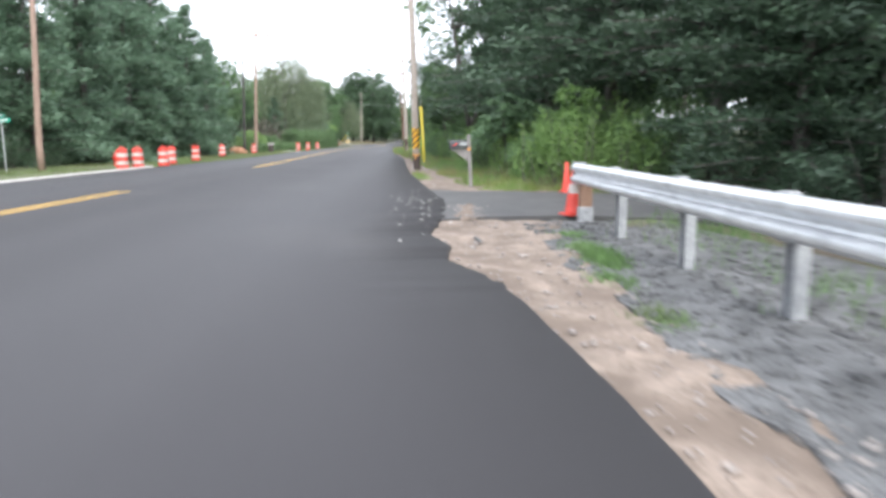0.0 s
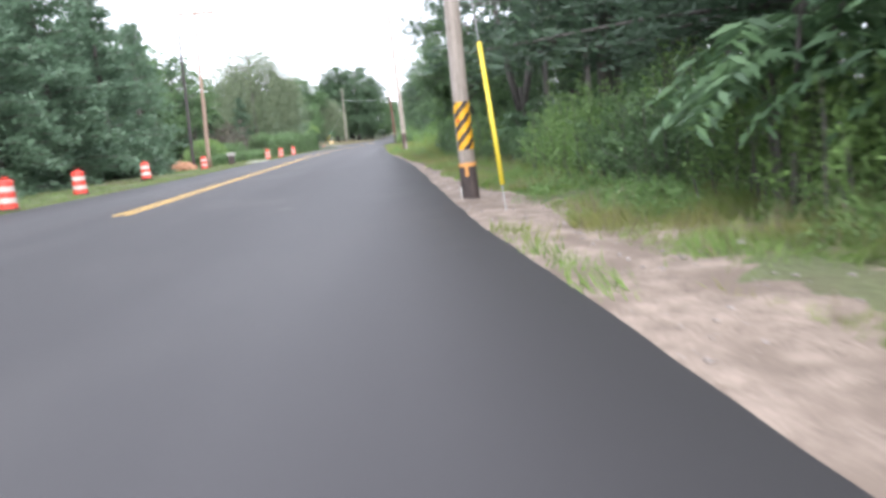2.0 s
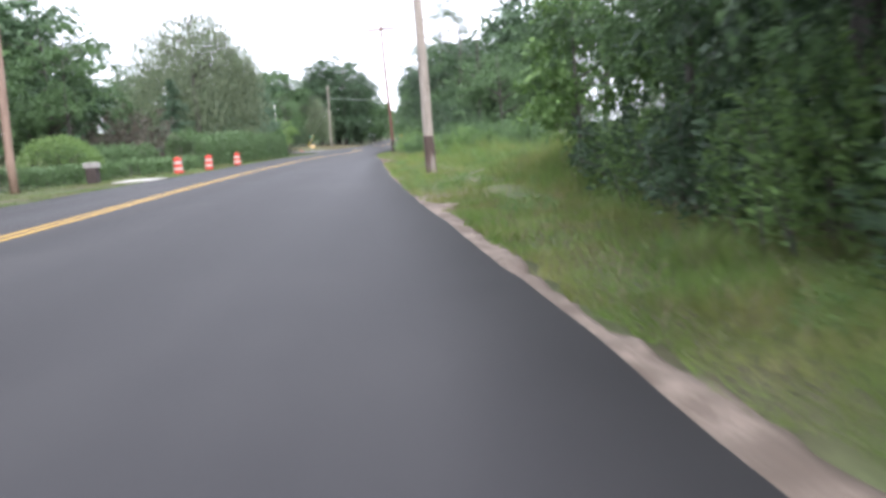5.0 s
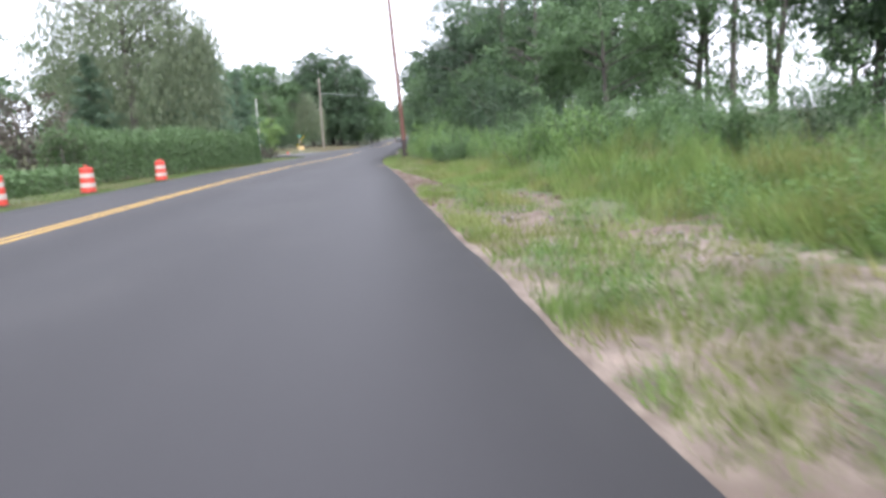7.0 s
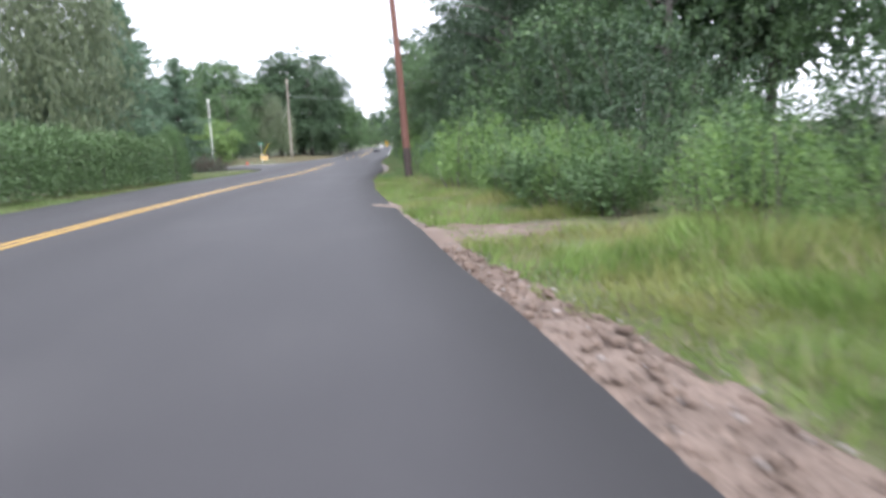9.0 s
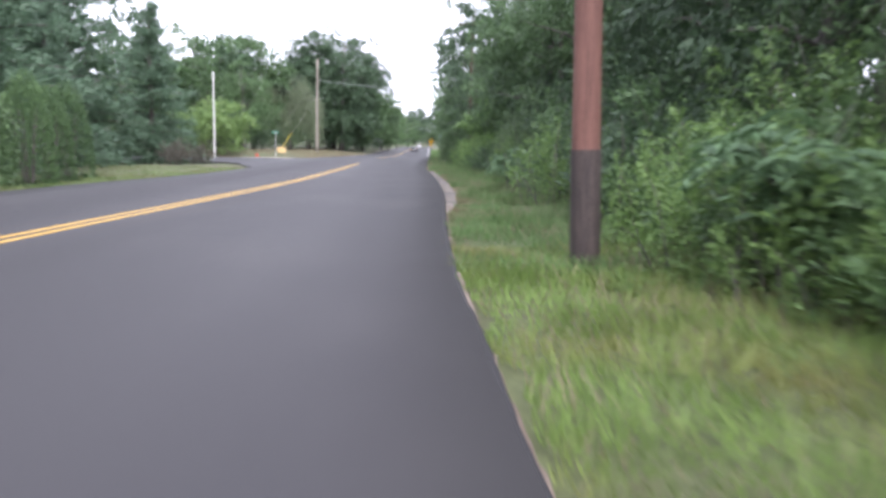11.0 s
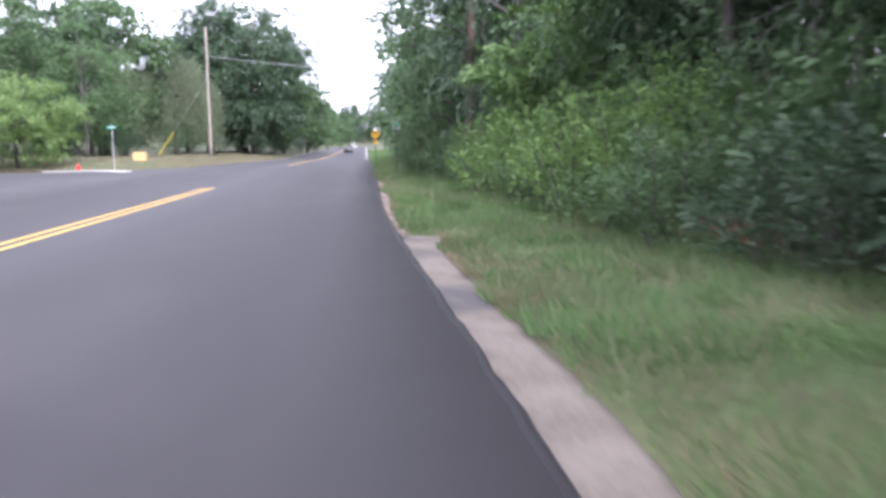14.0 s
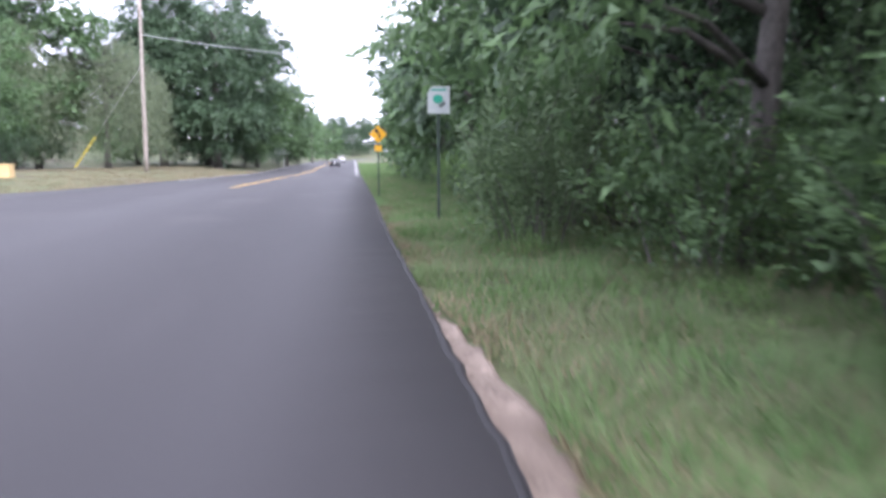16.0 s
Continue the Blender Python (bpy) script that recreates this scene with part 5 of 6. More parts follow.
def sumac(seed, height, label):
    """A few stems, each with a whorl of long arching fronds set with paired leaflets."""
    rng = np.random.default_rng(seed)
    t = thing("sumac", 0, 0, 0, label, "shrub")
    P, D = [], []
    for k in range(5):
        a, r = 1.26 * k + rng.uniform(-0.3, 0.3), rng.uniform(0.1, 0.55)
        top = np.array([r * math.cos(a), r * math.sin(a), height * rng.uniform(0.5, 0.85)])
        part("stem", tube([(top[0] * 0.3, top[1] * 0.3, -0.1), (top[0] * 0.5, top[1] * 0.5, top[2] * 0.6), tuple(top)], [0.026, 0.02, 0.01], 6), M_BARK, t)
        for m in range(9):
            b = 0.7 * m + rng.uniform(-0.25, 0.25)
            ln = rng.uniform(0.5, 0.8)
            lift = rng.uniform(0.25, 0.9)
            out = np.array([math.cos(b), math.sin(b), 0])
            side = np.array([-math.sin(b), math.cos(b), 0])
            base = top - np.array([0, 0, 0.05 * m])
            for q in np.linspace(0.14, 1, 13):
                c = base + out * ln * q + np.array([0, 0, ln * (lift * q - 0.75 * q * q)])
                for sd in (-1, 1):
                    P.append(c)
                    D.append((side * sd + out * 0.45 - np.array([0, 0, 0.35])) * 5 * (1.1 - 0.55 * q))
    D = np.array(D)
    v, f = spray_leaves(rng, np.array(P), D, 0.19, 0.05, 1.6)
    crown = new("foliage", np_mesh("foliage", v, f, [L_SUMAC]))
    crown.parent = t
    return t


def clipped_bush(x, y, radius, height, seed, mat, label):
    """A bush clipped to a smooth dome: a dense shell of small leaves on a few stems."""
    rng = np.random.default_rng(seed)
    t = thing("clipped_bush", x, y, float(ground_z(x, y)), label, "shrub")
    n = int(radius * height * 1500)
    a, u = rng.uniform(0, 6.28, size=n), rng.uniform(-0.1, 1, size=n)
    w = np.sqrt(np.maximum(0, 1 - np.clip(u, 0, 1) ** 2.6))
    lump = np.array([1 + 0.09 * noise.noise(Vector((math.cos(p) * 2, math.sin(p) * 2, q * 3 + seed))) for p, q in zip(a, u)])
    rad = lump * rng.uniform(0.86, 1.02, size=n)
    P = np.stack([np.cos(a) * w * radius * rad, np.sin(a) * w * radius * rad, np.maximum(0.03, u * height * rad)], 1)
    v, f = spray_leaves(rng, P, P / radius, 0.14, 0.08, 0.8, True)
    bm = bmesh.new()
    for k in range(5):
        b = 1.26 * k
        tube([(0.1 * math.cos(b), 0.1 * math.sin(b), -0.1), (0.5 * radius * math.cos(b), 0.5 * radius * math.sin(b), height * 0.7)], [0.04, 0.015], 5, bm)
    part("branchwork", bm, M_BARK, t)
    crown = new("foliage", np_mesh("foliage", v, f, [mat]))
    crown.parent = t
    return t


def hedge(x0, y0, x1, y1, height, depth, seed, label, mat=None):
    rng = np.random.default_rng(seed)
    ln = math.hypot(x1 - x0, y1 - y0)
    t = thing("hedge", x0, y0, float(ground_z(x0, y0)), label, "hedge", turn=math.degrees(math.atan2(y1 - y0, x1 - x0)))
    n = int(ln * (height + depth) * 290)
    u = rng.uniform(0, ln, size=n)
    a = rng.uniform(-0.15, math.pi + 0.15, size=n)
    lump = np.array([0.97 + 0.2 * noise.noise(Vector((p * 0.42, q * 0.8, seed))) + 0.17 * noise.noise(Vector((p * 1.1, q * 1.6, seed))) + 0.07 * noise.noise(Vector((p * 3, q * 3, seed))) for p, q in zip(u, a)])
    rad = lump * rng.uniform(0.86, 1.03, size=n)
    k = np.abs(np.cos(a)) ** 0.5 * np.sign(np.cos(a))
    h = np.abs(np.sin(a)) ** 0.5
    low = rng.uniform(0, 1, size=n) < 0.35
    P = np.stack([u, k * depth / 2 * rad, np.where(low, rng.uniform(0.05, 0.8, size=n) * height, h * height * rad)], 1)
    P[:, 1] = np.where(low, np.sign(k) * depth / 2 * rad, P[:, 1])
    v, f = leaves(rng, P, 0.125, 0.10, 0.35, None, True)
    bm = tube([(0, 0, -0.1), (0.04, 0, height * 0.4), (-0.03, 0, height * 0.75)], [0.035, 0.025, 0.012], 5)
    stem = part("stem", bm, M_BARK, t)
    for s in np.arange(1.2, ln, 1.2):
        other = new("stem", stem.data)
        other.parent = t
        other.location = (s, rng.normal() * 0.12 * depth, 0)
    crown = new("foliage", np_mesh("foliage", v, f, [mat or L_HEDGE]))
    crown.parent = t
    return t


def plant(proto, x, y, scale=1.0, turn=0.0, sink=0.0, label="", tall=1.0):
    m = pose(x, y, float(ground_z(x, y)) - sink, 0, 0, turn) @ Matrix.Diagonal((scale, scale, scale * tall, 1))
    if proto.name not in HOME:
        HOME[proto.name] = (proto, m)
        return proto
    ob = copy_thing(proto, m)
    if label:
        ob["label"] = label
    return ob


def thicket(name, plants, label, step=4):
    """Bushes deep in the wood, past counting, joined into one mesh."""
    V, F, n = [], [], 0
    for pr, x, y, sc, turn in plants:
        m = np.array(pose(x, y, float(ground_z(x, y)) - 0.1, 0, 0, turn) @ Matrix.Diagonal((sc, sc, sc, 1)))
        me = next(c for c in pr.children if c.name.startswith("foliage")).data
        v = np.empty(len(me.vertices) * 3)
        me.vertices.foreach_get("co", v)
        f = np.empty(len(me.loops), int)
        me.loops.foreach_get("vertex_index", f)
        V.append(v.reshape(-1, 3) @ m[:3, :3].T + m[:3, 3])
        F.append(f.reshape(-1, 3)[::step] + n)
        n += len(V[-1])
    mat = next(c for c in plants[0][0].children if c.name.startswith("foliage")).data.materials[0]
    return tagged(new(name, np_mesh(name, np.concatenate(V), np.concatenate(F), [mat])), label, "undergrowth", kind="stuff")


PR = np.random.default_rng(77)
HOME = {}

B1 = broad_tree("broadleaf_tree", 1, 11, 4.2, 0.7, L_BROAD, "tall green broadleaf tree in the roadside wood", 95, 180, 0.135)
B2 = broad_tree("broadleaf_tree", 2, 13, 4.0, 1.2, L_DARK, "tall dark green broadleaf tree in the roadside wood", 95, 180, 0.135, 0.24)
B3 = broad_tree("broadleaf_tree", 3, 8, 3.2, 0.8, L_BRIGHT, "bright green young broadleaf tree", 65, 85, 0.24, 0.12)
B4 = broad_tree("broadleaf_tree", 4, 10, 3.0, 0.8, L_BROAD, "slender green broadleaf tree in the roadside wood", 65, 165, 0.135, 0.14)
P1 = pine_tree(5, 14, 4.2, 2.9, "white pine with level boughs, its needles coloured dark for shade", L_PINE_SHADED, 5, (0.28, 0.075))
P2 = pine_tree(6, 12, 3.8, 0.3, "blue-green conifer with boughs down to the ground", None, 3, (0.38, 0.105))
P3 = pine_tree(7, 9, 2.6, 0.2, "young blue-green conifer with boughs to the ground", None, 4, (0.3, 0.08))
P4 = pine_tree(19, 12, 3.8, 0.5, "pine with boughs down to the ground, its needles coloured dark for shade", L_PINE_SHADED, 5, (0.28, 0.075))
W1 = willow_tree(8, 15.2, 6.2, "large pale green willow with hanging shoots")
S1 = shrub(9, 1.8, 1.3, L_BROAD, "dense green roadside bush", 34, 75, 0.145)
S2 = shrub(10, 2.5, 1.5, L_FRESH, "tall bright green roadside bush", 38, 95, 0.125)
S3 = shrub(11, 0.9, 0.6, L_BRIGHT, "low bright green weeds and brambles", 20, 45, 0.10, upright=0.8, slim=0.35)
S4 = shrub(12, 2.1, 1.5, L_DARK, "dark green roadside bush", 34, 75, 0.155)
C1 = broad_tree("broadleaf_tree", 21, 12, 4.4, 0.7, L_BROAD, "tall green broadleaf tree deep in the wood", 80, 42, 0.41, 0.22)
C2 = broad_tree("broadleaf_tree", 22, 14, 4.2, 1.0, L_DARK, "tall dark green broadleaf tree deep in the wood", 80, 42, 0.41, 0.24)
S5 = shrub(14, 2.2, 1.6, L_RUSSET, "russet brown bush behind the hedge", 34, 80, 0.15)
M1 = broad_tree("maple_tree", 15, 18, 7.0, 1.2, L_DARK, "very large dark green maple on the mown bank", 190, 190, 0.27, 0.4)
M2 = broad_tree("maple_tree", 16, 16, 5.6, 0.8, L_BROAD, "very large green maple near the road", 150, 95, 0.38, 0.34)
S6 = shrub(17, 4.6, 2.5, L_BROAD, "tall dense understorey thicket at the wood's edge", 44, 110, 0.17)
S7 = shrub(18, 5.2, 2.4, L_DARK, "tall dark understorey thicket at the wood's edge", 44, 110, 0.17)
T1 = tall_tree(31, 14, 4.2, 6.2, L_BROAD, "tall tree with a grey forked trunk at the wood's edge", 2)
T2 = tall_tree(32, 15, 3.6, 6.4, L_DARK, "tall straight tree with a bare trunk and an open crown", 1, 42, 80, 0.24, 0.17)
S8 = shrub(41, 1.7, 1.3, L_BROAD, "dense small-leaved green roadside bush", 46, 100, 0.095)
S9 = shrub(42, 2.2, 1.5, L_FRESH, "tall fine-leaved bright green roadside bush", 56, 85, 0.11, upright=0.85, slim=0.34)
S10 = shrub(43, 3.3, 1.3, L_PALE, "tall grey-green bush with small pale leaves", 46, 125, 0.13, upright=0.3, slim=0.5)
B5 = broad_tree("broadleaf_tree", 25, 8.2, 4.7, 0.2, L_LIME, "dense round light green tree at the street corner", 120, 140, 0.2, 0.16)
S11 = shrub(51, 2.45, 1.95, L_BROAD, "dense domed mass of green brush taller than a man", 95, 120, 0.105, upright=0.12)
S12 = shrub(52, 1.75, 1.25, L_BROAD, "dense leafy green bush with dark gaps at the verge", 62, 110, 0.115, upright=0.12)
U1 = sumac(13, 1.8, "sumac with long feathered leaves")

# distance of the brush's foot beyond the asphalt edge
BRUSH = [(16.5, 3.6), (18, 2.8), (22, 2.7), (26, 2.4), (28, 2.2), (33, 2.6), (38, 2.4), (44, 1.6), (50, 1.7), (57, 2.6), (62, 4.5), (70, 6.8), (80, 6.0), (85, 4.2), (90, 3.2), (95.6, 3.1), (96.6, 2.3), (100, 2.1), (108, 2.0), (118, 2.0), (127, 2.0), (135, 3.0), (150, 2.6), (160, 3.0), (170, 3.3), (180, 2.6), (200, 3.0), (230, 3.2)]
# right-hand wood: (kind, x, y, scale)
RIGHT = [
    (P1, 13.5, 22, 1.1), (P1, 15.2, 36.0, 1.1), (T2, 16, 29, 1.0), (T2, 15.2, 40, 1.0), (C2, 19.5, 20, 0.95), (T2, 14.0, 33.0, 1.0), (T2, 13.2, 38.6, 0.85), (T1, 17.5, 44, 1.0), (P4, 15.5, 14.5, 0.9), (P1, 17, 8.5, 0.9), (P4, 14.8, 4, 0.95), (C2, 22, 13, 1.0), (C1, 24, 6, 0.95), (C2, 27, 14, 1.1), (C2, 25, 22, 1.0), (C1, 20, 9, 0.8), (C2, 19.5, 14.5, 0.8),
    (B3, 11.6, 18.8, 0.32), (P1, 12.6, 27.5, 1.0), (P1, 15.0, 17.5, 1.0), (T2, 18, 35, 1.0),
    (T2, 12.4, 46, 0.95), (T1, 10.6, 42.4, 0.95), (T2, 15.5, 51, 1.0), (B2, 10.4, 53.5, 0.85), (B1, 9.3, 49.0, 0.62), (B1, 12.5, 60, 0.8), (B4, 9.6, 50, 0.75), (B1, 17, 57, 1.0), (T2, 21, 47, 1.0), (B4, 9.9, 57, 0.7), (B3, 9.6, 62.5, 0.6),
    (B1, 19, 67, 0.95), (B2, 24, 73, 1.0), (B4, 21, 79, 1.0), (B1, 26, 84, 0.9), (C2, 25.4, 92, 0.95), (C1, 30, 95, 1.0), (T1, 20.8, 95.5, 1.05), (T2, 17.8, 93, 0.95), (C2, 18.5, 110, 1.0), (T2, 10.6, 167.3, 1.0), (C2, 12.6, 179.5, 1.0), (C1, 13.5, 186, 1.05), (C2, 15.0, 173.0, 1.0), (C2, 19.5, 169, 1.1), (C2, 15.5, 143, 1.0), (C2, 16.5, 149, 1.1), (C2, 15.5, 155, 1.0), (C2, 15, 136, 1.0), (C2, 14.5, 129, 1.0), (C2, 16.5, 171, 1.1), (C2, 17, 178, 1.1), (C1, 15.5, 165, 1.0), (B2, 22, 64, 1.0),
    (B1, 18.2, 97, 1.0), (B1, 13.0, 107, 1.05), (B2, 12.0, 112.5, 1.0), (B2, 11.2, 119, 1.0), (B1, 15.5, 114, 1.0), (B4, 17.6, 95.0, 1.0), (B1, 12.8, 93.5, 0.75), (P1, 12.4, 37.5, 1.1), (P1, 15.0, 28.0, 1.05), (C2, 24, 28, 1.1), (C1, 28, 20, 1.1), (C2, 22, 34, 1.0), (C1, 27, 36, 1.1), (B4, 18, 103, 1.0), (B2, 12.5, 126, 1.0), (B1, 10.9, 131, 0.85), (B2, 13, 134, 1.0), (B1, 11.3, 139, 0.9), (B2, 12, 145, 1.0), (B4, 11.4, 149, 0.8), (B1, 12.6, 153, 0.9), (B2, 14, 158, 1.05), (B3, 10.8, 158, 0.75), (B2, 11.3, 164, 1.0), (B1, 10.6, 170, 0.95), (B2, 13, 176, 1.0), (C1, 11, 183, 0.9), (C2, 11.5, 192, 1.0), (C1, 12, 201, 0.95), (C2, 13, 211, 1.0), (C1, 14, 223, 1.05), (C2, 15.5, 236, 1.05), (C1, 17, 250, 1.05), (C2, 20, 268, 1.1), (C1, 23, 290, 1.1), (C2, 27, 315, 1.2), (C1, 32, 345, 1.2),
]
for k, (pr, x, y, s) in enumerate(RIGHT):
    if 116 < y < 182 and x < 13:
        x, s = x - 0.5, s * 1.08
    plant(pr, x, y, s * PR.uniform(0.93, 1.08), PR.uniform(0, 360), 0.05, "", PR.uniform(0.93, 1.08))
for y in np.arange(-6, 250, 6.2):
    x = float(line(EDGE_R, y)) + 14 + PR.uniform(-2, 4)
    if 64 < y < 108:
        x += 12
    if 17 < y < 52:
        if int(y / 6.2) % 2:
            continue
        plant((T2, T1)[PR.integers(2)], x + 3, y, PR.uniform(0.9, 1.15), PR.uniform(0, 360), 0.05)
        continue
    plant((C1, C2, C2, C1)[PR.integers(4)], x, y, PR.uniform(0.95, 1.25), PR.uniform(0, 360), 0.05)

# tall thickets under the trees
DEEP = [[], []]
for y in np.arange(19, 236, 3.6):
    d = float(line(BRUSH, y)) + (3.6 if y < 120 else 2.9)
    x = float(line(EDGE_R, y)) + d + PR.uniform(-0.4, 0.8)
    sc = PR.uniform(0.32, 0.42) if 60 < y < 86 else (PR.uniform(0.6, 0.8) if y < 36 else PR.uniform(0.85, 1.15))
    if 33 < y < 51 or 86 < y < 100:
        sc *= 0.5
    if y > 178 and PR.uniform() < 0.5:
        continue
    plant((S6, S7)[PR.integers(2)], x, y, sc, PR.uniform(0, 360), 0.1)
    DEEP[PR.integers(2)].append((x + PR.uniform(4, 7), y + 1.5, PR.uniform(0.9, 1.3)))
for y in np.arange(-4, 8, 3.0):
    DEEP[0].append((13.6 + PR.uniform(-0.4, 0.8), y, 0.8))
    DEEP[1].append((19.5, y, 1.1))
for y in np.arange(70, 180, 8.0):
    DEEP[PR.integers(2)].append((-29 + PR.uniform(-2, 2), y, PR.uniform(0.9, 1.2)))
for x, y in ((-30, 186), (-33, 192), (-35, 198), (-30, 204), (-27, 209), (-33, 214), (-26, 220), (-31, 234), (-24, 234), (-26, 246), (-30, 252), (-22, 222), (-18.5, 219), (-26, 220), (-20.5, 236), (-24, 233), (-16.5, 238), (-28, 231), (-32, 226), (-25, 206), (-29, 203), (-21.5, 246), (-24, 252), (-18, 252), (-24, 272), (-18, 276), (-13, 280), (-8.5, 288), (-5, 297), (-13, 300), (-4, 312), (-10, 318), (-1, 330), (-6, 345), (3, 360), (-2, 375), (8, 395), (4, 415), (15, 450), (22, 520), (28, 525), (35, 530), (42, 525)):
    DEEP[PR.integers(2)].append((x, y, PR.uniform(1.1, 1.5)))
for pr, rows, tone in ((S6, DEEP[0], "green"), (S7, DEEP[1], "dark green")):
    thicket("undergrowth", [(pr, x, y, sc, PR.uniform(0, 360)) for x, y, sc in rows], tone + " undergrowth deep in the wood")
for x, y, sc in ((-6, 276, 1.1), (-10, 282, 1.2), (-14, 284, 1.2), (-2.5, 289, 1.0), (-18, 282, 1.2), (-23, 280, 1.2), (0.5, 303, 1.0), (-7, 294, 1.1), (15.5, 101, 0.6), (18.5, 100, 0.8), (14, 105, 0.7), (18, 88.5, 0.5), (21, 90.5, 0.5), (24, 88, 0.6), (16, 85, 0.5), (27, 86, 0.7), (20, 84.5, 0.5), (20, 24, 1.3), (23, 21, 1.3), (22.5, 27, 1.3), (25, 15, 1.3), (16.5, 11.5, 0.9), (17.5, 16, 1.0), (18.5, 8, 1.1), (21, 12.5, 1.2), (-20, 226, 0.9), (-24.5, 224, 1.0)):
    plant((S7, S6)[PR.integers(2)], x, y, sc, PR.uniform(0, 360), 0.1)
SMALL = []

# brush in front of the wood: distance of its foot beyond the asphalt edge
y = 17.0
while y < 228:
    d = float(line(BRUSH, y))
    x = float(line(EDGE_R, y)) + d + 1.0
    front, back = (S1, S4, S2), (S4, S1)
    if y < 34 or 62 < y < 82:
        front, back = (S2, S9, S2, S1), (S2, S1, S2)
    elif y < 60:
        front, back = (S1, S4, S1, S2), (S4, S1, S1)
    elif 138 < y < 148:
        front, back = (S4, S8, S4), (S4, S1)
    elif 148 <= y < 168:
        front, back = (S1, S2, S2), (S2, S1)
    elif 82 <= y < 118:
        front, back = (S9, S9, S9, S2), (S9, S2, S9)
    if y < 60 or 122 < y < 172:
        front = tuple({"S": S8, "B": S9}["B" if q in (S2, S3) else "S"] if q is not S4 else S4 for q in front)
    low = 0.8 if 36 < y < 50 else PR.uniform(0.42, 0.8) if 82 < y < 97 else PR.uniform(0.6, 1.0) if 84 < y < 116 else (0.62 if 60 < y < 83 else 1.0)
    plant(front[PR.integers(len(front))], x + PR.uniform(-0.2, 0.4), y, low * PR.uniform(0.75, 1.1), PR.uniform(0, 360), 0.04)
    if PR.uniform() < (0.7 if y < 170 else 0.35):
        plant(back[PR.integers(len(back))], x + PR.uniform(1.2, 2.0), y + PR.uniform(-0.8, 0.8), low * PR.uniform(1.0, 1.35), PR.uniform(0, 360), 0.04)
    if PR.uniform() < 0.3 and not 62 < y < 80:
        SMALL.append((S3, x - PR.uniform(0.4, 0.8), y + 0.6, PR.uniform(0.5, 0.8), PR.uniform(0, 360)))
    y += PR.uniform(1.3, 1.9) if y < 60 else PR.uniform(1.05, 1.4) if 95 < y < 116 else PR.uniform(1.8, 2.4) if y < 175 else PR.uniform(2.6, 3.2)
WD = np.random.default_rng(91)
for x, y, sc in ((5.55, 63.8, 0.62), (5.40, 66.7, 0.42), (5.6, 62.7, 0.55), (5.8, 61.8, 0.6), (5.35, 65.2, 0.3), (5.15, 69.6, 0.3), (5.3, 71.0, 0.38), (5.5, 73.0, 0.4), (8.1, 27.4, 0.6), (8.5, 28.2, 0.7)):
    SMALL.append((S3, x, y, sc, 40 * y))
for y0, y1, d0, d1, n, tall in ((17.5, 30, 1.7, 3.4, 34, 0.75), (30, 58, 1.2, 2.2, 26, 0.5), (60, 84, 0.5, 5.5, 70, 0.55), (64, 92, 3.2, 6.2, 60, 1.0), (97, 118, 1.2, 2.0, 22, 0.36), (122, 180, 1.6, 3.0, 55, 0.55)):
    for k in range(n):
        y = WD.uniform(y0, y1)
        d = WD.uniform(d0, d1)
        if d < float(line(BRUSH, y)) + 0.8:
            SMALL.append((S3, float(line(EDGE_R, y)) + d, y, tall * WD.uniform(0.5, 1.15), WD.uniform(0, 360)))
thicket("weeds", SMALL, "bright green weeds along the verge and at the foot of the brush", 2)
for x, y, s in ((10.5, 24.3, 1.7), (11.3, 23.2, 1.5), (10.9, 19.6, 1.0), (7.1, 130.4, 0.85), (7.4, 132.4, 0.7), (6.7, 128.6, 0.85), (10.2, 38.5, 1.2), (6.4, 112.5, 1.0)):
    plant(U1, x, y, s, PR.uniform(0, 360), 0.03)
for x, y, s in ((9.6, 88.2, 1.0), (10.9, 85.4, 0.92), (12.2, 82.6, 0.85), (10.6, 91.6, 0.95), (9.3, 95.2, 0.82), (13.4, 87.5, 1.0), (8.7, 103.0, 0.8)):
    plant(S11, x, y, s, PR.uniform(0, 360), 0.06)
y = 96.6
while y < 117:
    plant(S12, float(line(EDGE_R, y)) + 3.25 + PR.uniform(-0.2, 0.35), y, PR.uniform(0.7, 1.05), PR.uniform(0, 360), 0.05)
    y += PR.uniform(1.5, 2.1)
plant(S8, 8.7, 164.4, 1.25, 40, 0.05)
plant(S8, 9.9, 167.0, 1.5, 110, 0.05)
for x, y, s in ((9.6, 85.5, 0.85), (9.4, 88.5, 0.85), (8.3, 87, 0.7)):
    plant(S2, x, y, s, PR.uniform(0, 360), 0.05)

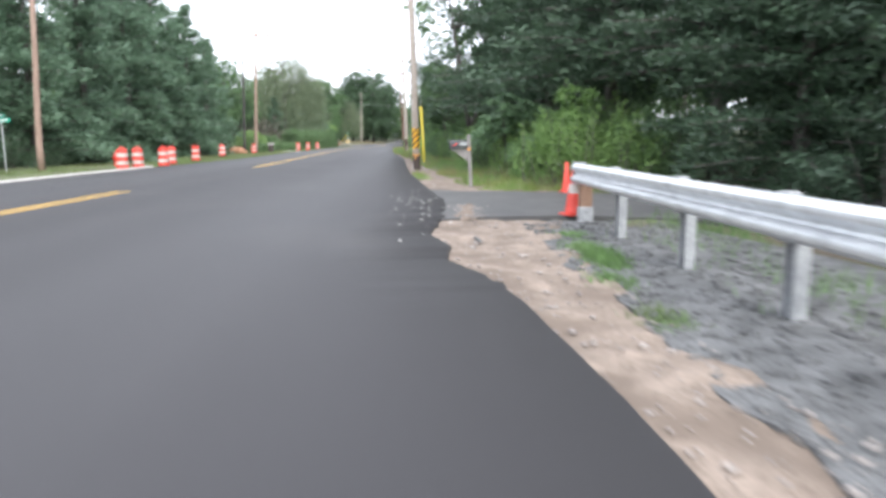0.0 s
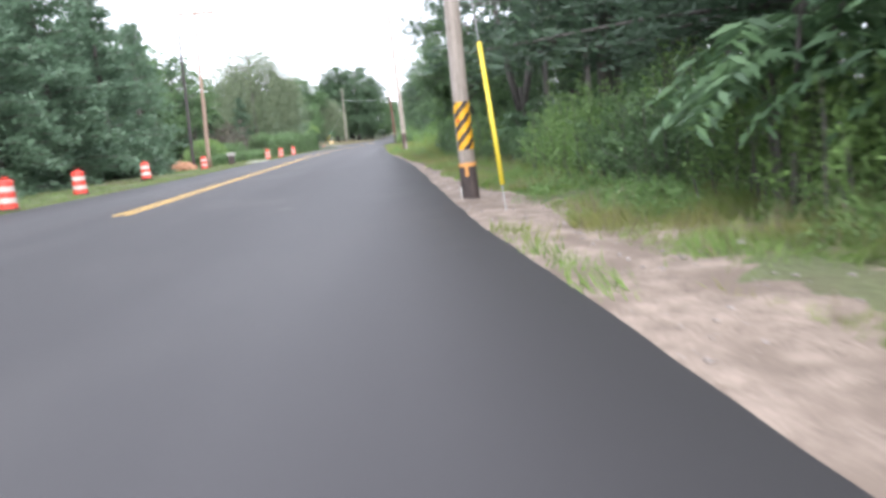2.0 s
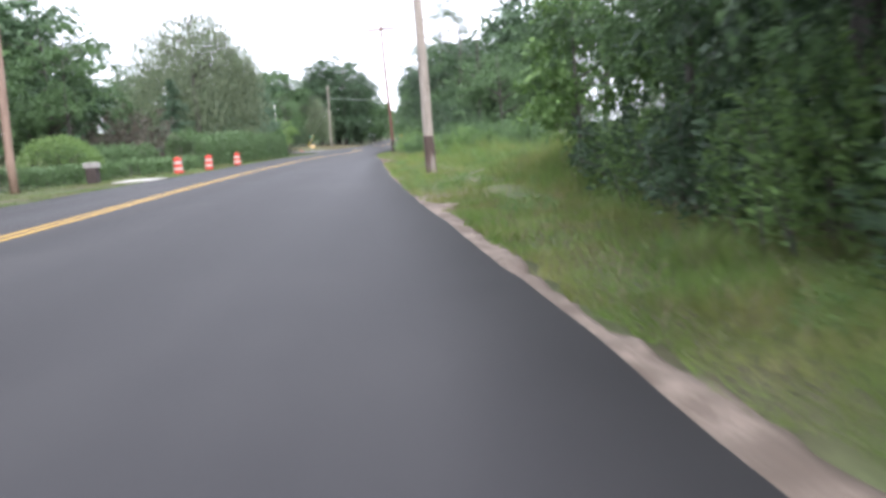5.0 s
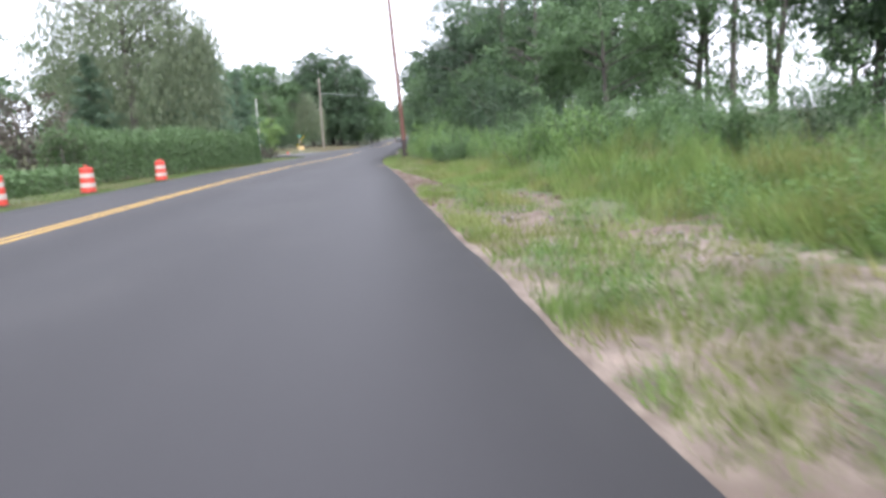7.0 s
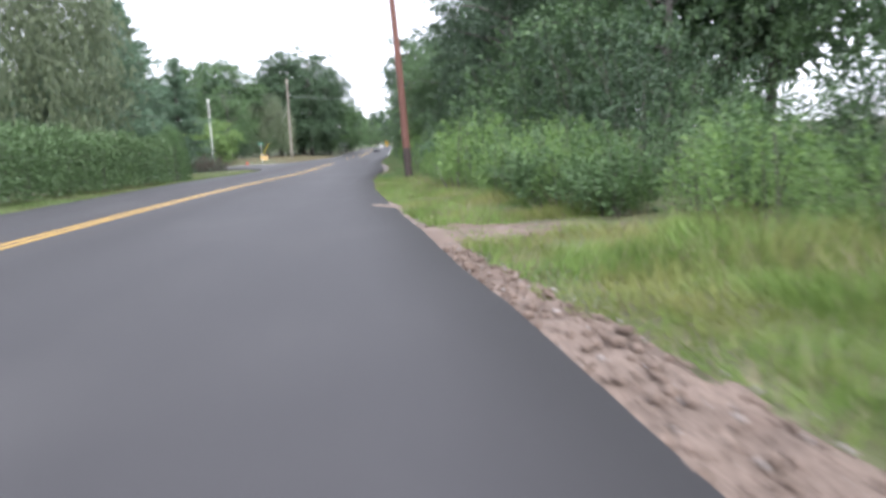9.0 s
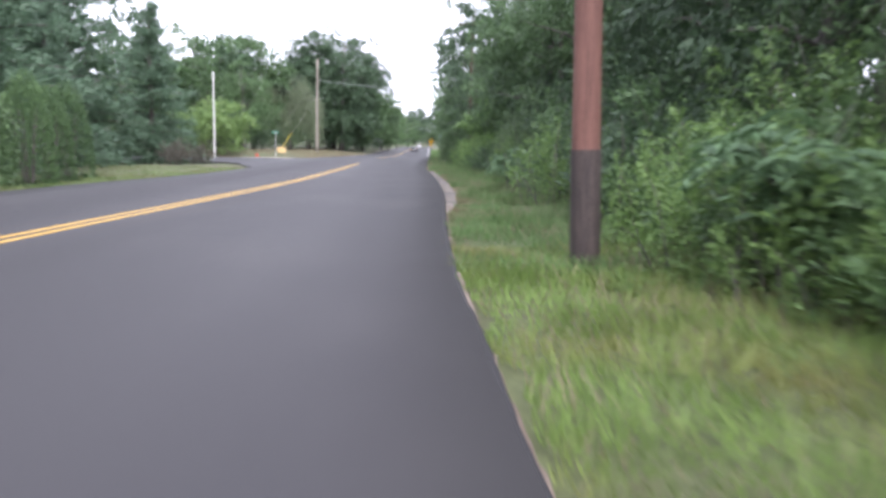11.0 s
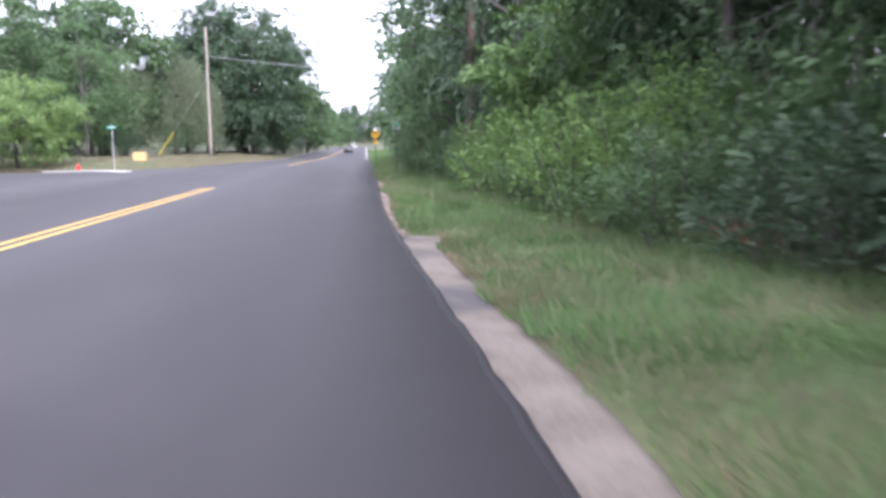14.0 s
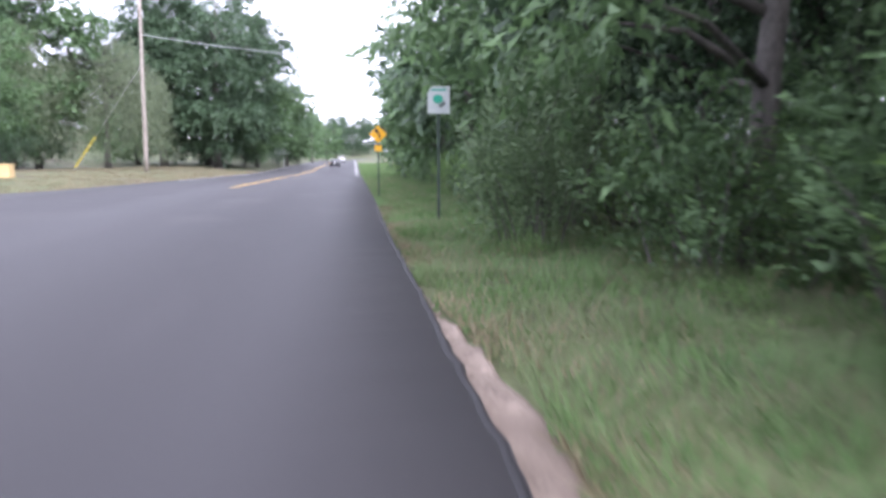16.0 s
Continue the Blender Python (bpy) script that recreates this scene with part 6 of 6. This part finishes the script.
# left-hand side
LEFT = [
    (P2, -13.5, 27, 1.0), (P2, -16.5, 33, 1.12), (P2, -13.6, 38.5, 1.2), (P2, -18, 43, 1.3), (P2, -14.0, 45.5, 1.2), (P2, -13.4, 51, 1.2), (P2, -16.5, 54, 1.3), (P2, -14.0, 58, 1.25), (P2, -13.6, 64.5, 1.2), (P2, -17, 62, 1.3), (P2, -16.5, 69, 1.2), (P2, -14.5, 21, 0.9), (P2, -18, 17, 0.95), (P2, -15, 12, 0.9), (C1, -24, 23, 1.0), (M2, -25, 33, 0.8),
    (P3, -15.0, 74.5, 1.3), (B4, -19, 80, 1.2), (M2, -26, 74, 0.9), (B4, -18.5, 88, 1.15), (B4, -16.5, 94, 1.0), (C1, -23, 96, 1.15), (B4, -19.5, 103, 1.2), (C1, -25, 106, 1.2), (W1, -15.8, 123, 1.16), (B4, -27, 119, 1.0), (C2, -19.5, 98, 0.95), (P3, -15.4, 130, 0.95), (P2, -16.5, 117, 0.75), (P3, -13.6, 137.5, 1.42), (P2, -14.8, 144, 0.9), (P2, -17.3, 152.3, 1.2), (P2, -15.6, 161.5, 1.1), (C1, -22, 148, 1.1), (C2, -25, 156, 1.2), (P2, -22, 161, 1.2), (C2, -29, 163, 1.2),
    (B5, -20.8, 200, 1.0), (M2, -26, 240, 1.4), (B4, -20.0, 214, 1.3), (B1, -21.5, 220, 1.35), (B4, -28, 215, 1.6), (B4, -24.5, 211, 1.3), (C1, -31, 208, 1.4), (C1, -33, 222, 1.4), (C2, -26.5, 226, 1.35), (W1, -17.5, 243, 0.98), (W1, -25.5, 236, 1.1), (C2, -24.5, 243, 1.4), (M2, -29, 234, 1.1), (C1, -27, 192, 1.0), (C2, -31, 197, 1.2), (B1, -24.5, 194, 0.7), (C1, -36, 190, 1.3), (B4, -33, 178, 1.4), (C1, -42, 184, 1.4), (C2, -38, 212, 1.5), (C1, -48, 200, 1.5), (M2, -38, 234, 1.0),
    (M1, -9.2, 266, 1.5), (M1, -17, 268, 1.45), (M1, -12, 276, 1.5), (M2, -22, 274, 1.2), (M2, -5.0, 281, 1.2), (M2, -1.0, 301, 1.1), (M2, -6.5, 310, 0.95), (C1, 3.5, 345, 1.1), (C2, -2.5, 335, 1.1), (C1, -10, 330, 1.3), (C1, 8, 385, 1.1), (C2, 1, 400, 1.2), (M1, 8, 470, 1.15), (M2, 1, 452, 1.2), (M1, 14, 500, 1.2), (M1, 23, 525, 1.25), (M1, 33, 550, 1.3), (C1, 47, 480, 1.3), (C2, 31, 405, 1.2), (C1, 27, 362, 1.2), (C2, 42, 440, 1.3),
    ]
for k, (pr, x, y, s) in enumerate(LEFT):
    plant(pr, x, y, s * PR.uniform(0.95, 1.06), PR.uniform(0, 360), 0.05, "", PR.uniform(0.95, 1.06))
for y in np.arange(-5, 172, 12.0):
    plant((C1, C2, C1, M2)[PR.integers(4)], -34 + PR.uniform(-5, 3), y, PR.uniform(1.1, 1.3), PR.uniform(0, 360), 0.05)
for x, y, s in ((-12.2, 30, 0.8), (-12.6, 34.5, 0.9), (-11.9, 37, 0.6), (-12.3, 43, 0.8), (-12.5, 49, 0.8), (-12.6, 57.5, 0.8), (-12.2, 63, 0.8)):
    plant(S4, x, y, s, PR.uniform(0, 360), 0.05)
clipped_bush(-12.9, 84.5, 2.2, 2.5, 51, L_LIME, "large round clipped light green bush behind a low hedge")
for k, (x, y, r, h) in enumerate(((-8.2, 129.0, 0.75, 3.3), (-8.5, 131.0, 0.7, 3.1), (-8.9, 133.2, 0.8, 3.4))):
    clipped_bush(x, y, r, h, 60 + k, L_BROAD, "dark green columnar evergreen at the end of the hedge")
for x, y, sc in ((8.9, 136.4, 1.1), (8.7, 138.8, 0.95)):
    plant(S10, x, y, sc, 70 * y, 0.05)
for x, y, sc in ((8.7, 152.2, 1.15), (9.3, 150.4, 1.1), (8.7, 156.6, 1.05), (9.0, 158.8, 1.15), (9.3, 161.0, 1.0)):
    plant(S2, x, y, sc, 50 * y, 0.05)
plant(S10, 8.45, 173.2, 1.0, 20, 0.05)
plant(S10, 9.3, 175.0, 1.15, 140, 0.05)
plant(S8, 9.4, 169.6, 1.3, 10, 0.05)
for x, y, sc in ((-15.8, 105, 2.6), (-17.5, 99.5, 2.4), (-14.2, 111, 1.4), (-16.5, 133, 1.9), (-11.6, 159.6, 0.8), (-12.8, 157.6, 0.9)):
    plant(S5, x, y, sc, PR.uniform(0, 360), 0.05)
hedge(-11.6, 76.0, -10.6, 86.5, 0.95, 1.1, 3, "low clipped green hedge")
hedge(-10.4, 87.5, -9.6, 97.5, 1.0, 1.2, 4, "low clipped green hedge")
hedge(-11.0, 99.5, -8.7, 127.5, 2.75, 2.4, 5, "long tall clipped green hedge along the verge")
hedge(-13.6, 86.0, -12.6, 97.0, 1.9, 1.8, 6, "clipped green hedge behind the low one")

for ob, m in HOME.values():
    ob.matrix_world = m

# ---- grass ----


def grass(name, n, place, h0, h1, mat, label, seed, lean=0.45, w=0.015):
    rng = np.random.default_rng(seed)
    x, y, k = place(rng, n)
    n = len(x)
    z = ground_z(x, y) - 0.02
    h = rng.uniform(h0, h1, size=n) * k
    a = rng.uniform(0, 6.28, size=n)
    b = np.stack([np.cos(a), np.sin(a), np.zeros(n)], 1) * (w * np.minimum(0.7 + h[:, None] * 2, 1.2))
    sway = np.array([noise.noise_vector(Vector((p * 1.1, q * 1.1, seed)))[:] for p, q in zip(x, y)])
    h = h * np.clip(1 + 0.9 * sway[:, 2], 0.4, 1.9)
    tip = np.stack([rng.normal(size=n) * lean * 0.7 + sway[:, 0] * 1.1, rng.normal(size=n) * lean * 0.7 + sway[:, 1] * 1.1, np.ones(n)], 1) * h[:, None]
    c = np.stack([x, y, z], 1)
    v = np.stack([c - b, c + b, c + tip], 1).reshape(-1, 3)
    return tagged(new(name, np_mesh(name, v, np.arange(3 * n).reshape(n, 3), [mat])), label, "grass", kind="stuff")


def patchy(x, y, s, seed):
    return np.array([noise.noise(Vector((a * s, b * s, seed))) for a, b in zip(x, y)])


def right_verge(rng, n, y0=16.4, y1=116.0):
    y = rng.uniform(y0, y1, size=n)
    near = rng.uniform(0, 1, size=n) ** 1.2
    d0 = grass_in(y) + 0.16 * np.array([noise.noise(Vector((v * 1.3, 3.0, 0.5))) + 0.7 * noise.noise(Vector((v * 4.1, 8.0, 0.5))) for v in y])
    d1 = line(BRUSH, y) + 1.3
    x = line(EDGE_R, y) + d0 + near * (d1 - d0) + 0.02
    p = patchy(x, y, 0.55, 5)
    p = np.where((y > 94.8) & (y < 96.5), p - 0.6, p)
    keep = p > np.where(y < 28, 0.2 - 0.26 * np.clip(x - line(EDGE_R, y) - 1.1, 0, 2.5), np.where((y > 59) & (y < 82), -0.26 + 0.46 * np.exp(-((x - line(EDGE_R, y) - 2.1) / 1.0) ** 2), np.where((y > 82) & (y < 103), -0.45, -0.75))) + rng.normal(size=n) * 0.12
    k = 0.55 + 0.75 * near + 0.5 * p
    far = np.clip((x - line(EDGE_R, y) - 1.8) / 2.5, 0, 1)
    k = np.where(y < 27, k * 1.35, k)
    k = np.where((y > 59) & (y < 100), k + 1.5 * far * (0.7 + p), k)
    return x[keep], y[keep], np.clip(k, 0.35, 4.0)[keep]


def wood_verge(rng, n):
    return right_verge(rng, n, 114.0, 230.0)


def rail_weeds(rng, n):
    c = rng.integers(0, 16, size=n)
    cx = np.array([9.1, 9.2, 9.0, 9.25, 8.95, 9.15] + [10.9, 11.1, 10.8, 11.2, 11.0, 11.3, 10.9, 11.5, 11.2, 11.0])
    cy = np.array([7.7, 6.7, 5.8, 8.8, 4.6, 7.1] + [9.4, 8.6, 7.8, 7.0, 6.2, 5.3, 4.4, 9.8, 3.4, 2.2])
    w = np.where(c < 6, 0.1, 0.4)
    return cx[c] + rng.normal(size=n) * w, cy[c] + rng.normal(size=n) * w * 1.5, np.where(c < 6, 0.8, 1.3)


def sand_tufts(rng, n):
    c = rng.integers(0, 60, size=n)
    cy = np.random.default_rng(4).uniform(59, 82, size=60)
    cy[:5] = (21.6, 22.3, 23.2, 24.0, 24.8)
    cd = np.random.default_rng(6).uniform(0.1, 0.7, size=60)
    cd[:5] = 0.08
    y = cy[c] + rng.normal(size=n) * 0.2
    x = line(EDGE_R, y) + cd[c] * line(SAND_W, y) + rng.normal(size=n) * 0.16
    keep = x > line(EDGE_R, y) + 0.02
    return x[keep], y[keep], np.ones(keep.sum())


def left_verge(rng, n):
    y = rng.uniform(-5, 150, size=n)
    x = line(EDGE_L, y) - 0.2 - rng.uniform(0, 1, size=n) * np.interp(y, [0, 75, 90, 130, 150], [7.5, 6.5, 4.5, 4.0, 9])
    return x, y, np.ones(n)


def far_lawn(rng, n):
    y = rng.uniform(196, 262, size=n)
    x = line(EDGE_L, y) - 0.1 - rng.uniform(0, 1, size=n) * 16
    return x, y, np.ones(n)


grass("wood_grass", 200000, wood_verge, 0.06, 0.24, L_SHADE, "longish green grass along the wood's edge", 36, 0.5, 0.009)
grass("wood_grass", 16000, wood_verge, 0.10, 0.3, L_DRY, "pale dry stems in the grass along the wood", 37, 0.5, 0.007)
grass("verge_grass", 215000, right_verge, 0.06, 0.22, L_GRASS, "uneven green and yellow verge grass", 31, 0.5, 0.009)
def lush_verge(rng, n):
    x, y, k = right_verge(rng, n, 58.0, 94.0)
    far = x - line(EDGE_R, y) > 2.6 - 1.6 * soft(80, 86, y)
    return x[far], y[far], k[far]


def near_edge(rng, n):
    y = rng.uniform(59, 84, size=n)
    d = 0.1 + rng.uniform(0, 1, size=n) ** 1.3 * 1.7
    x = line(EDGE_R, y) + d
    keep = patchy(x, y, 1.1, 14) > 0.06 + rng.normal(size=n) * 0.1
    return x[keep], y[keep], np.ones(keep.sum())


def dry_edge(rng, n):
    y = rng.uniform(118, 182, size=n)
    d = line(SAND_W, y) * 0.8 + rng.exponential(0.22, size=n)
    x = line(EDGE_R, y) + d + 0.03
    keep = patchy(x, y, 0.35, 9) > -0.1
    return x[keep], y[keep], np.ones(keep.sum())


grass("tall_grass", 60000, lush_verge, 0.12, 0.34, L_GRASS, "tall lush green grass in front of the brush", 41, 0.4, 0.010)
grass("edge_weeds", 19000, near_edge, 0.05, 0.26, L_GRASS, "grass and weeds growing along the road edge", 43, 0.5, 0.009)
grass("dry_edge_grass", 20000, dry_edge, 0.03, 0.12, L_DRY, "short dry grass along the crumbling road edge", 42, 0.6, 0.008)
grass("dry_grass", 22000, right_verge, 0.12, 0.34, L_DRY, "dry straw-coloured grass stems in the verge", 32, 0.45, 0.007)
grass("weed_tufts", 5000, sand_tufts, 0.05, 0.26, L_GRASS, "grass tufts and weeds growing in the sand", 33, 0.35, 0.009)
grass("rail_weeds", 4500, rail_weeds, 0.05, 0.20, L_SHADE, "weeds and grass growing in the stone under the guard rail", 38, 0.5, 0.009)
grass("lawn", 75000, left_verge, 0.05, 0.11, L_LAWN, "short mown green grass along the far verge", 34, 0.4, 0.02)
def far_verge(rng, n):
    y = rng.uniform(224, 330, size=n)
    x = line(EDGE_R, y) + 0.1 + rng.uniform(0, 1, size=n) * 7
    return x, y, np.ones(n)


grass("far_verge", 24000, far_verge, 0.10, 0.3, L_SHADE, "rough green grass along the far verge", 44, 0.4, 0.035)
grass("mown_bank", 50000, far_lawn, 0.05, 0.12, L_DRY, "mown yellowish grass on the bank", 35, 0.4, 0.03)
